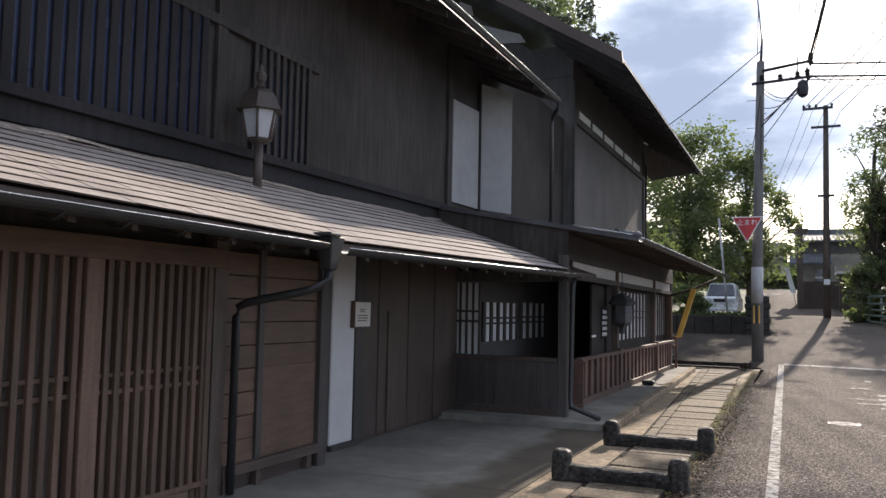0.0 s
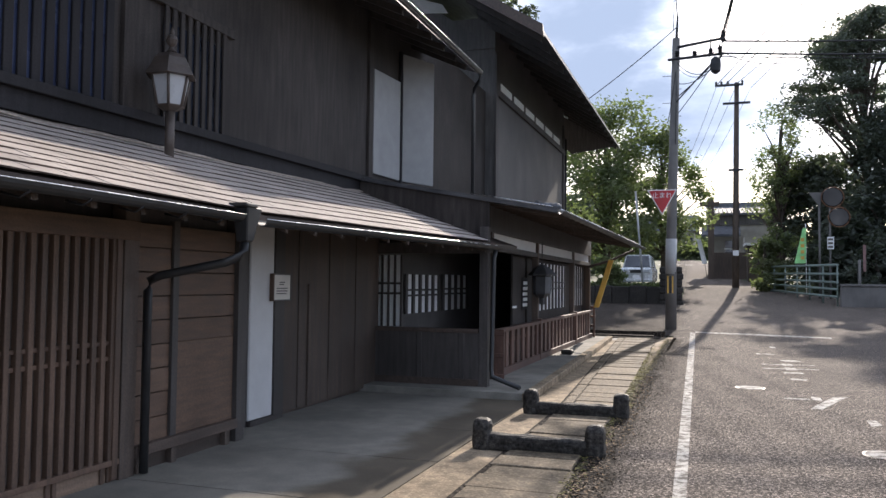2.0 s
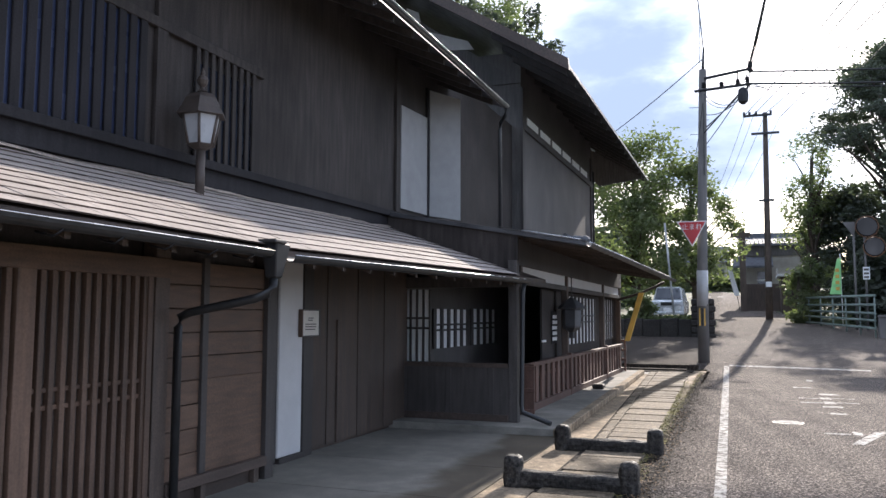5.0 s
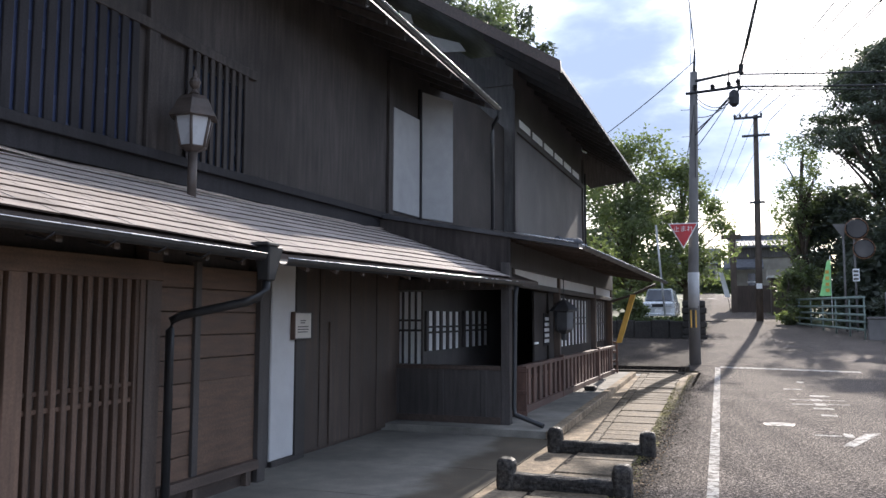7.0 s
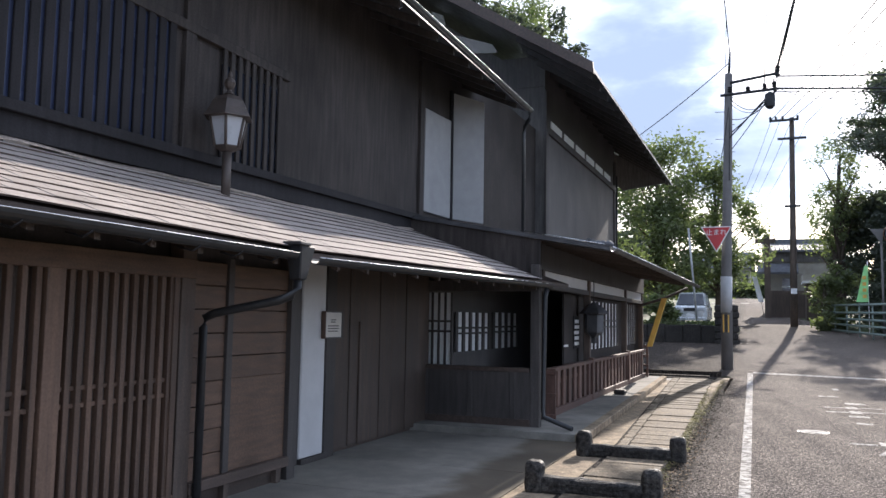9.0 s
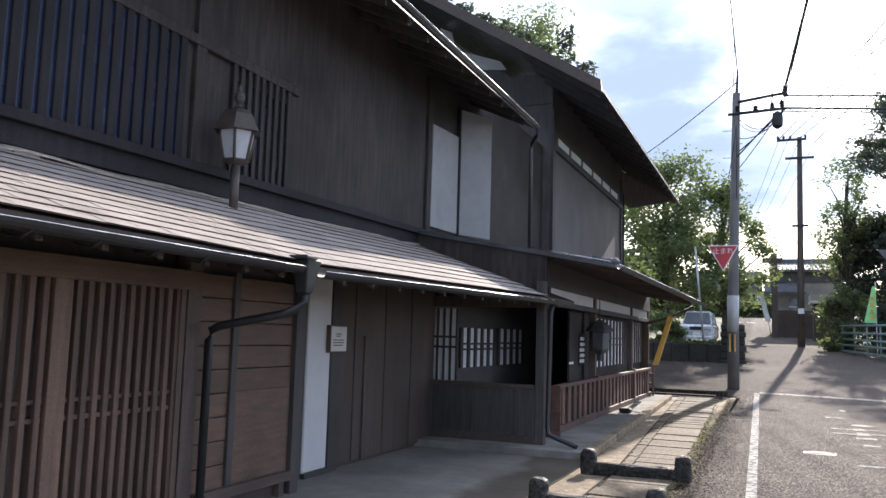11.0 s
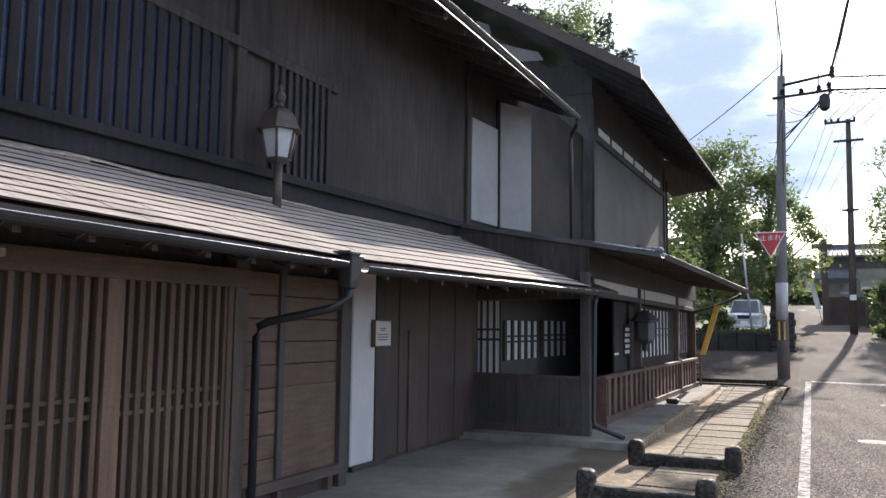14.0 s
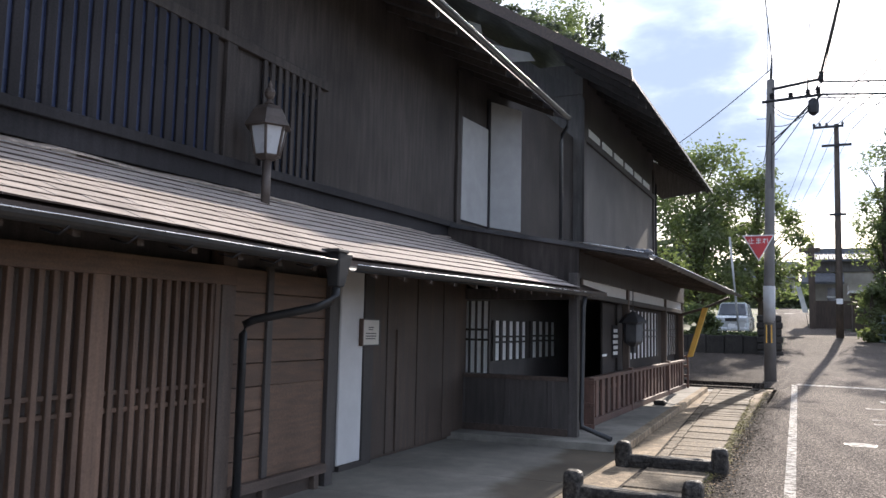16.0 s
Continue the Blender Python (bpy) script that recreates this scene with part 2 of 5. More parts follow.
def speckled(m, scale, lo, hi):
    """Pale and dark stone chips over a surface."""
    n, l = m.node_tree.nodes, m.node_tree.links
    b = n["Principled BSDF"]
    geo = n.new("ShaderNodeNewGeometry")
    cells = n.new("ShaderNodeTexVoronoi")
    cells.inputs["Scale"].default_value = scale
    l.new(geo.outputs["Position"], cells.inputs["Vector"])
    split = n.new("ShaderNodeSeparateColor")
    l.new(cells.outputs["Color"], split.inputs[0])
    power = n.new("ShaderNodeMath")
    power.operation = "POWER"
    power.inputs[1].default_value = 3.0
    l.new(split.outputs[0], power.inputs[0])
    rng_ = n.new("ShaderNodeMapRange")
    rng_.inputs["To Min"].default_value, rng_.inputs["To Max"].default_value = lo, hi
    l.new(power.outputs[0], rng_.inputs["Value"])
    v = n.new("ShaderNodeVectorMath")
    v.operation = "SCALE"
    l.new(b.inputs["Base Color"].links[0].from_socket, v.inputs[0])
    l.new(rng_.outputs[0], v.inputs["Scale"])
    l.new(v.outputs[0], b.inputs["Base Color"])
    return m


speckled(M_ASPHALT, 80, 0.4, 3.7)
M_COARSE = speckled(surface("coarse_dark_asphalt", (0.050, 0.042, 0.035), 0.9, (18, 18, 18), 0.6, 1.0, fine=40, spec=0.04), 45, 0.4, 2.8)
speckled(M_SLAB, 60, 0.8, 1.5)
speckled(M_EDGE, 50, 0.85, 1.35)


def damp(m):
    """A dark, damp and dirty run along the outer side of the forecourt."""
    n, l = m.node_tree.nodes, m.node_tree.links
    b = n["Principled BSDF"]
    geo = n.new("ShaderNodeNewGeometry")
    sep = n.new("ShaderNodeSeparateXYZ")
    l.new(geo.outputs["Position"], sep.inputs[0])
    rag = n.new("ShaderNodeTexNoise")
    rag.inputs["Scale"].default_value, rag.inputs["Detail"].default_value = 1.3, 5
    l.new(geo.outputs["Position"], rag.inputs["Vector"])
    add = n.new("ShaderNodeMath")
    add.operation = "MULTIPLY_ADD"
    add.inputs[1].default_value = 0.9
    l.new(rag.outputs["Fac"], add.inputs[0])
    l.new(sep.outputs["X"], add.inputs[2])
    gate = n.new("ShaderNodeMapRange")
    gate.interpolation_type = "SMOOTHSTEP"
    gate.inputs["From Min"].default_value, gate.inputs["From Max"].default_value = -2.64, -2.30
    l.new(add.outputs[0], gate.inputs["Value"])
    mixed = n.new("ShaderNodeMix")
    mixed.data_type = "RGBA"
    l.new(gate.outputs[0], mixed.inputs[0])
    src = b.inputs["Base Color"].links[0].from_socket
    dark = n.new("ShaderNodeVectorMath")
    dark.operation = "MULTIPLY"
    dark.inputs[1].default_value = (0.52, 0.47, 0.41)
    l.new(src, dark.inputs[0])
    l.new(src, mixed.inputs[6])
    l.new(dark.outputs[0], mixed.inputs[7])
    l.new(mixed.outputs[2], b.inputs["Base Color"])
    return m


def roadside_darkening(m):
    """Soil, grit and rough-edge shading put into colour, thinning out towards the edge line."""
    n, l = m.node_tree.nodes, m.node_tree.links
    b = n["Principled BSDF"]
    geo = n.new("ShaderNodeNewGeometry")
    run = n.new("ShaderNodeVectorMath")
    run.operation = "DOT_PRODUCT"
    run.inputs[1].default_value = (1.0, 0.016, 0.0)
    l.new(geo.outputs["Position"], run.inputs[0])
    rag = n.new("ShaderNodeTexNoise")
    rag.inputs["Scale"].default_value, rag.inputs["Detail"].default_value, rag.inputs["Roughness"].default_value = 4.0, 8, 0.7
    l.new(geo.outputs["Position"], rag.inputs["Vector"])
    add = n.new("ShaderNodeMath")
    add.operation = "MULTIPLY_ADD"
    add.inputs[1].default_value = 0.55
    l.new(rag.outputs["Fac"], add.inputs[0])
    l.new(run.outputs["Value"], add.inputs[2])
    gate = n.new("ShaderNodeMapRange")
    gate.interpolation_type = "SMOOTHSTEP"
    gate.inputs["From Min"].default_value, gate.inputs["From Max"].default_value = -0.62, 0.02
    gate.inputs["To Min"].default_value, gate.inputs["To Max"].default_value = 0.50, 1.0
    l.new(add.outputs[0], gate.inputs["Value"])
    v = n.new("ShaderNodeVectorMath")
    v.operation = "SCALE"
    l.new(b.inputs["Base Color"].links[0].from_socket, v.inputs[0])
    l.new(gate.outputs[0], v.inputs["Scale"])
    l.new(v.outputs[0], b.inputs["Base Color"])
    return m


roadside_darkening(M_ASPHALT)
M_APRON = damp(surface("forecourt_concrete", (0.215, 0.200, 0.172), 0.85, (5, 5, 5), 0.15, 0.2, stain=0.2, spec=0.15))


# ---- mesh helpers ----
def box(bm, x0, x1, y0, y1, z0, z1):
    v = [bm.verts.new(p) for p in ((x0, y0, z0), (x1, y0, z0), (x1, y1, z0), (x0, y1, z0), (x0, y0, z1), (x1, y0, z1), (x1, y1, z1), (x0, y1, z1))]
    for q in ((3, 2, 1, 0), (4, 5, 6, 7), (0, 1, 5, 4), (1, 2, 6, 5), (2, 3, 7, 6), (3, 0, 4, 7)):
        bm.faces.new([v[i] for i in q])


def hexa(bm, p):
    """Eight corners: four below, four above, in the same order."""
    v = [bm.verts.new(q) for q in p]
    for q in ((3, 2, 1, 0), (4, 5, 6, 7), (0, 1, 5, 4), (1, 2, 6, 5), (2, 3, 7, 6), (3, 0, 4, 7)):
        bm.faces.new([v[i] for i in q])


def prism(bm, pts, off):
    """A flat outline pushed along off."""
    a = [bm.verts.new(p) for p in pts]
    b = [bm.verts.new(Vector(p) + Vector(off)) for p in pts]
    bm.faces.new(a[::-1])
    bm.faces.new(b)
    for i in range(len(a)):
        j = (i + 1) % len(a)
        bm.faces.new((a[i], a[j], b[j], b[i]))


def tube(bm, pts, radii, seg=10, cap=True):
    pts = [Vector(p) for p in pts]
    if not isinstance(radii, (list, tuple)):
        radii = [radii] * len(pts)
    rings = []
    for i, p in enumerate(pts):
        d = (pts[min(i + 1, len(pts) - 1)] - pts[max(i - 1, 0)]).normalized()
        u = d.cross(Vector((0, 0, 1)) if abs(d.z) < 0.9 else Vector((1, 0, 0))).normalized()
        w = d.cross(u)
        rings.append([bm.verts.new(p + radii[i] * (math.cos(2 * math.pi * k / seg) * u + math.sin(2 * math.pi * k / seg) * w)) for k in range(seg)])
    for a, b in zip(rings, rings[1:]):
        for k in range(seg):
            f = bm.faces.new((a[k], a[(k + 1) % seg], b[(k + 1) % seg], b[k]))
            f.smooth = seg > 5
    if cap:
        bm.faces.new(rings[0][::-1])
        bm.faces.new(rings[-1])


def lathe(bm, center, profile, seg=16, squash=1.0):
    rings = [[bm.verts.new((center[0] + r * math.cos(2 * math.pi * k / seg), center[1] + r * squash * math.sin(2 * math.pi * k / seg), center[2] + z)) for k in range(seg)] for r, z in profile]
    for a, b in zip(rings, rings[1:]):
        for k in range(seg):
            bm.faces.new((a[k], a[(k + 1) % seg], b[(k + 1) % seg], b[k]))
    bm.faces.new(rings[0][::-1])
    bm.faces.new(rings[-1])


def mesh_of(name, bm, material, bevel=0.0):
    if bevel:
        bmesh.ops.bevel(bm, geom=bm.edges[:], offset=bevel, segments=1, affect="EDGES", clamp_overlap=True)
    bmesh.ops.recalc_face_normals(bm, faces=bm.faces[:])
    me = bpy.data.meshes.new(name)
    bm.to_mesh(me)
    bm.free()
    me.materials.append(material)
    return me


def part(name, bm, material, parent=None, label="", bevel=0.0, place=None):
    ob = new(name, mesh_of(name, bm, material, bevel))
    if parent:
        ob.parent = parent
    if place:
        ob.matrix_basis = place
    if label:
        ob["label"] = label
    return ob


def piece(name, mesh, parent, m):
    ob = new(name, mesh)
    ob.parent = parent
    ob.matrix_basis = m
    return ob


def boxpart(name, dims, material, parent=None, label="", bevel=0.004):
    bm = bmesh.new()
    box(bm, *dims)
    return part(name, bm, material, parent, label, bevel)


def thing(name, label, category, group="", kind=""):
    return tagged(new(name), label, category, group, kind)


def setting(name, bm, material, label, category):
    return tagged(part(name, bm, material), label, category, kind="structure")


# ---- ground ----
HILL = [(-80, 0.0), (25, 0.0), (27.5, 0.17), (38, 0.74), (46, 1.48), (60, 2.10), (75, 3.40), (95, 4.6), (140, 6.5), (2500, 6.5)]


def hill(y):
    for (a, za), (b, zb) in zip(HILL, HILL[1:]):
        if y <= b:
            return za + (zb - za) * (y - a) / (b - a)
    return HILL[-1][1]


def sheet(bm, x0, x1, ys, lift, bend=lambda y: 0.0):
    last = None
    for y in ys:
        v = [bm.verts.new((x + bend(y), y, hill(y) + lift)) for x in (x0, x1)]
        if last:
            bm.faces.new((last[0], last[1], v[1], v[0]))
        last = v


YS = [-80, -20, 0, 20, 25, 27.5, 32, 38, 42, 46, 53, 60, 67, 75, 85, 95, 115, 140]
bm = bmesh.new()
sheet(bm, -900, 900, YS + [2500], -0.03)
setting("ground", bm, M_EARTH, "bare earth and grass that the street crosses", "ground")


def road_bend(y):
    return 0.0 if y < 46 else -0.0016 * (y - 46) ** 2


bm = bmesh.new()
last = None
for y in YS:
    left = -1.05 if y < 28 else (-1.3 if y < 40 else -2.2)
    right = 14.0 if y < 38 else (6.2 if y < 46 else 2.6 - 0.03 * (y - 46))
    v = [bm.verts.new((left + road_bend(y), y, hill(y))), bm.verts.new((right + road_bend(y), y, hill(y)))]
    if last:
        bm.faces.new((last[0], last[1], v[1], v[0]))
    last = v
setting("road", bm, M_ASPHALT, "grey asphalt street with worn white markings", "road")
bm = bmesh.new()
sheet(bm, -40, -1.05, [25.25, 27.5, 30, 34, 37.5], 0.012)
setting("side_road", bm, M_ASPHALT, "grey asphalt side road meeting the street", "road")


bm = bmesh.new()
last = None
for i in range(208):
    y = -8 + i * 0.15
    inner = -1.03 + 0.012 * max(0, y - 8)
    v = [bm.verts.new((x - 0.016 * max(0, y - 4), y, hill(y) + 0.005)) for x in (inner, -0.72 + 0.12 * noise.noise(Vector((y * 0.7, 3.0, 0))) + 0.05 * noise.noise(Vector((y * 2.9, 8.0, 0))))]
    if last:
        bm.faces.new((last[0], last[1], v[1], v[0]))
    last = v
setting("road_edge", bm, M_COARSE, "coarse dark asphalt strip beside the slabs", "road")


# ---- road markings ----
def flat(name, outline, label, category="road marking", lift=0.006, mat=M_PAINT):
    bm = bmesh.new()
    bm.faces.new([bm.verts.new((x, y, hill(y) + lift)) for x, y in outline])
    return setting(name, bm, mat, label, category)


bm = bmesh.new()
last = None
for y in [-8, 0, 3, 6, 9, 12, 15, 18, 20, 22, 25, 26.3]:
    c = -0.165 - 0.0160 * (y - 4)
    w = 0.042 + 0.0014 * max(0, y)
    v = [bm.verts.new((c - w, y, hill(y) + 0.006)), bm.verts.new((c + w, y, hill(y) + 0.006))]
    if last:
        bm.faces.new((last[0], last[1], v[1], v[0]))
    last = v
setting("edge_line", bm, M_PAINT, "worn white edge line painted along the asphalt street", "road marking")
flat("stop_line", [(-0.45, 26.25), (3.4, 25.75), (3.4, 26.05), (-0.45, 26.6)], "worn white stop line across the asphalt")


def disc(name, x, y, r, label, category, mat, seg=20):
    flat(name, [(x + r * math.cos(2 * math.pi * k / seg), y + r * math.sin(2 * math.pi * k / seg)) for k in range(seg)], label, category, 0.008, mat)


# ---- townhouse with the shingled pent roof ----
house = thing("townhouse", "old dark wooden townhouse with shingled pent roof and slatted front", "house")
WALL_X, NEAR_X, UP_X = -4.75, -4.45, -5.2


def eave(y):
    """The eave's place and height along the pent roof."""
    if y < 5.9:
        return -3.6, 2.19 - 0.008 * (y - 2.8)
    return -3.6 + (y - 5.9) * 0.125, 2.165 + (y - 5.9) * 0.003


def top(y):
    return UP_X, 2.84 + 0.0175 * max(0, y - 3) + (0.004 * max(0, y - 9) ** 1.0)


boxpart("wall", (-5.05, -4.80, 7.3, 11.3, 0, 2.45), M_WOOD, house)
boxpart("wall", (-4.80, -4.55, -3, 6.92, 0, 2.25), M_BLACK, house)
boxpart("upper_wall", (UP_X - 0.2, UP_X, -3, 14.2, 2.5, 6.2), M_UPPER, house, "blackened upper wall boards")
# slatted front
lattice = new("slatted_screen")
lattice.parent = house
lattice["label"] = "brown wooden slatted screen"
bmS = bmesh.new()
box(bmS, -0.025, 0.025, -0.023, 0.023, 0.17, 1.92)
slat_mesh = mesh_of("slat", bmS, M_BROWN, 0.004)
for y0, y1, count in ((0.0, 2.66, 22), (2.92, 3.80, 9), (4.07, 5.06, 11)):
    for i in range(count):
        piece("slat", slat_mesh, lattice, pose(NEAR_X + 0.02, y0 + (y1 - y0) * i / (count - 1), 0))
for y0, w in ((2.78, 0.06), (3.925, 0.075), (5.10, 0.03)):
    boxpart("stile", (NEAR_X - 0.03, NEAR_X + 0.06, y0 - w, y0 + w, 0.02, 1.95), M_BROWN, lattice)
for y0, y1 in ((-0.5, 2.72), (2.84, 3.85), (4.0, 5.07)):
    for z in (0.965, 1.085):
        boxpart("rail", (NEAR_X - 0.04, NEAR_X + 0.022, y0, y1, z - 0.018, z + 0.018), M_BROWN, lattice)
boxpart("screen_sill", (NEAR_X - 0.06, NEAR_X + 0.054, 1.0, 5.16, 0.13, 0.175), M_BROWN, lattice)
boxpart("kick_board", (NEAR_X - 0.05, NEAR_X + 0.01, 1.0, 5.16, 0.0, 0.13), M_KICK, lattice)
for y0 in (2.4, 2.78, 3.35, 3.92, 4.47, 4.53, 5.0, 5.07):
    boxpart("kick_stile", (NEAR_X + 0.01, NEAR_X + 0.03, y0 - 0.02, y0 + 0.02, 0.0, 0.13), M_BROWN, lattice)
boxpart("screen_backing", (NEAR_X - 0.09, NEAR_X - 0.045, -1.0, 5.16, 0.13, 1.95), M_SCREEN, lattice, "dim grey-brown boards behind the slats")
boxpart("header_beam", (NEAR_X - 0.1, NEAR_X + 0.07, -1, 5.32, 1.90, 2.06), M_BOARD, house)
boxpart("post", (NEAR_X - 0.08, NEAR_X + 0.06, 5.15, 5.32, 0, 2.3), M_WOOD, house)
# plank bay
for i in range(9):
    z = 0.22 + i * 0.205
    boxpart("plank", (NEAR_X - 0.03, NEAR_X - 0.004 * (i % 2), 5.32, 6.78, z, z + 0.198), M_BOARD, house)
boxpart("batten", (NEAR_X - 0.02, NEAR_X + 0.03, 5.80, 5.88, 0.23, 2.1), M_BLACK, house)
boxpart("hatch", (NEAR_X - 0.01, NEAR_X + 0.006, 5.89, 6.77, 0.235, 1.04), M_BOARD, house)
boxpart("sill_beam", (NEAR_X - 0.06, NEAR_X + 0.07, 5.33, 6.78, 0.14, 0.23), M_WOODH, house)
for y0 in (5.36, 5.80, 6.60):
    boxpart("short_post", (NEAR_X - 0.05, NEAR_X + 0.05, y0, y0 + 0.07, 0.0, 0.14), M_WOOD, house)
boxpart("foot_board", (NEAR_X - 0.05, NEAR_X - 0.01, 5.33, 6.78, 0.0, 0.14), M_WOODH, house)
boxpart("post", (NEAR_X - 0.1, NEAR_X + 0.05, 6.78, 6.92, 0, 2.3), M_BLACK, house)
# white plaster pillar
boxpart("plaster_pillar", (WALL_X - 0.25, WALL_X + 0.03, 7.50, 7.99, 0.06, 2.35), M_PLASTER, house, "white plaster wall strip", 0.012)
boxpart("post", (WALL_X - 0.25, WALL_X + 0.01, 6.92, 7.50, 0, 2.35), M_BLACK, house)
boxpart("post", (WALL_X - 0.1, WALL_X + 0.05, 7.99, 8.2, 0, 2.35), M_BLACK, house)
boxpart("post_footing", (WALL_X - 0.2, WALL_X + 0.06, 7.5, 8.06, 0.0, 0.06), M_BLACK, house)
for i in range(7):
    y0 = 8.2 + i * 0.41
    boxpart("plank", (WALL_X - 0.04, WALL_X + (0.012 if i % 2 else 0.0), y0, y0 + 0.404, 0.05, 2.3), M_WOOD, house)
boxpart("batten", (WALL_X - 0.03, WALL_X + 0.04, 8.82, 8.88, 0.05, 1.55), M_WOOD, house)

# pent roof
pent = new("pent_roof")
pent.parent = house
pent["label"] = "worn grey-brown wooden shingle pent roof"
bm = bmesh.new()
prev = None
for i in range(0, 33):
    y = -3 + i * 0.47
    e, t = eave(y), top(y)
    v = [bm.verts.new(p) for p in ((e[0], y, e[1] - 0.02), (t[0], y, t[1] - 0.02), (e[0], y, e[1] - 0.075), (t[0], y, t[1] - 0.075))]
    if prev:
        for a, b in ((0, 1), (1, 3), (3, 2), (2, 0)):
            bm.faces.new((prev[a], prev[b], v[b], v[a]))
    prev = v
part("roof_deck", bm, M_WOODH, pent)
for i in range(24):
    y = 0.3 + i * 0.46
    e, t = eave(y), top(y)
    bm = bmesh.new()
    hexa(bm, [(e[0] - 0.04, y - 0.025, e[1] - 0.15), (e[0] - 0.04, y + 0.025, e[1] - 0.15), (t[0], y + 0.025, t[1] - 0.15), (t[0], y - 0.025, t[1] - 0.15),
              (e[0] - 0.04, y - 0.025, e[1] - 0.075), (e[0] - 0.04, y + 0.025, e[1] - 0.075), (t[0], y + 0.025, t[1] - 0.075), (t[0], y - 0.025, t[1] - 0.075)])
    part("rafter", bm, M_WOOD, pent)
COURSES = 10
rng = random.Random(5)
SHINGLES = []


def shingle_pose(y, row, w):
    u0 = row / COURSES
    e, t = Vector((eave(y)[0], y, eave(y)[1])), Vector((top(y)[0], y, top(y)[1]))
    p = e.lerp(t, u0)
    across = (t - e).normalized()
    along = Vector((eave(y + 0.1)[0] - eave(y)[0], 0.1, eave(y + 0.1)[1] - eave(y)[1])).lerp(Vector((0, 0.1, top(y + 0.1)[1] - top(y)[1])), u0).normalized()
    up = across.cross(along).normalized()
    if up.z < 0:
        up = -up
    across = up.cross(along).normalized()
    m = Matrix((along, across, up)).transposed().to_4x4()
    step = (t - e).length / COURSES
    m.translation = p
    return m, step


def shingle_mesh(bm, w, d, m, lift):
    hexa(bm, [m @ Vector(q) for q in ((-w / 2, -0.02, 0.007 + lift), (w / 2, -0.02, 0.007 + lift), (w / 2, d, -0.004 + lift * 0.3), (-w / 2, d, -0.004 + lift * 0.3),
                                      (-w / 2, -0.02, 0.018 + lift), (w / 2, -0.02, 0.018 + lift), (w / 2, d, 0.005 + lift * 0.3), (-w / 2, d, 0.005 + lift * 0.3))])


for y0, y1, dx in ((0.5, 2.3, 0.05), (3.72, 4.02, 0.10), (4.0, 4.22, 0.12), (2.9, 3.6, 0.06)):
    bm = bmesh.new()
    hexa(bm, [(UP_X, y0, top(y0)[1] + 0.01), (UP_X + dx, y0, top(y0)[1] - 0.03), (UP_X + dx, y1, top(y1)[1] - 0.03), (UP_X, y1, top(y1)[1] + 0.01),
              (UP_X, y0, top(y0)[1] + 0.035), (UP_X + dx, y0, top(y0)[1] - 0.005), (UP_X + dx, y1, top(y1)[1] - 0.005), (UP_X, y1, top(y1)[1] + 0.035)])
    part("loose_board", bm, M_SHINGLE, pent, "loose weathered board at the roof's head")

bm = bmesh.new()
last = None
for i in range(80):
    y = 0.4 + i * 0.14
    lift = 0.035 + 0.03 * noise.noise(Vector((y * 1.1, 2.0, 0))) + 0.012 * noise.noise(Vector((y * 4.0, 7.0, 0)))
    out = 0.12 + 0.05 * noise.noise(Vector((y * 0.8, 11.0, 0)))
    v = [bm.verts.new(q) for q in ((UP_X, y, top(y)[1] + lift), (UP_X + out, y, top(y)[1] + lift - 0.05), (UP_X + out, y, top(y)[1] + lift - 0.064), (UP_X, y, top(y)[1] + lift - 0.014))]
    if last:
        for q in range(4):
            bm.faces.new((last[q], last[(q + 1) % 4], v[(q + 1) % 4], v[q]))
    last = v
part("head_strip", bm, M_ENDGRAIN, pent, "wavy weathered strip along the roof's head")

# ---- upper floor of the townhouse ----
uplat = new("upper_lattice")
uplat.parent = house
uplat["label"] = "dark wooden window lattice, mirrored sky coloured into the glass"
boxpart("pane", (UP_X + 0.005, UP_X + 0.02, 1.2, 5.75, 3.18, 4.35), M_SKYPANE, uplat, "bluish dark glass", 0)
boxpart("pane", (UP_X + 0.005, UP_X + 0.02, 6.55, 7.6, 3.22, 4.2), M_DARKGLASS, uplat, "bluish dark glass", 0)
bmS = bmesh.new()
box(bmS, 0.025, 0.05, -0.044, 0.044, 3.12, 4.42)
bar_mesh = mesh_of("lattice_bar", bmS, M_DARKBAR, 0.004)
for i in range(34):
    piece("lattice_bar", bar_mesh, uplat, pose(UP_X, 1.25 + i * 0.137, 0))
bmS = bmesh.new()
box(bmS, 0.025, 0.05, -0.03, 0.03, 3.12, 4.42)
slim_mesh = mesh_of("lattice_bar", bmS, M_UPPER, 0.004)
for i in range(9):
    piece("lattice_bar", slim_mesh, uplat, pose(UP_X, 6.56 + i * 0.125, 0.04))
boxpart("lintel", (UP_X, UP_X + 0.06, -2, 7.75, 4.35, 4.45), M_UPPER, house)
for nm, dx, z0, z1, mt in (("sill_beam", 0.12, 3.04, 3.13, M_DARKBAR), ("ledge_board", 0.06, 2.86, 3.04, M_DARKBAR)):
    bm = bmesh.new()
    hexa(bm, [(UP_X, -2, z0 - 0.04), (UP_X + dx, -2, z0 - 0.04), (UP_X + dx, 13.9, z0 + 0.147), (UP_X, 13.9, z0 + 0.147),
              (UP_X, -2, z1 - 0.04), (UP_X + dx, -2, z1 - 0.04), (UP_X + dx, 13.9, z1 + 0.147), (UP_X, 13.9, z1 + 0.147)])
    part(nm, bm, mt, house, "", 0.004)
for y in (5.95, 11.55):
    boxpart("post", (UP_X, UP_X + 0.05, y, y + 0.15, 3.1, 5.8), M_UPPER, house)
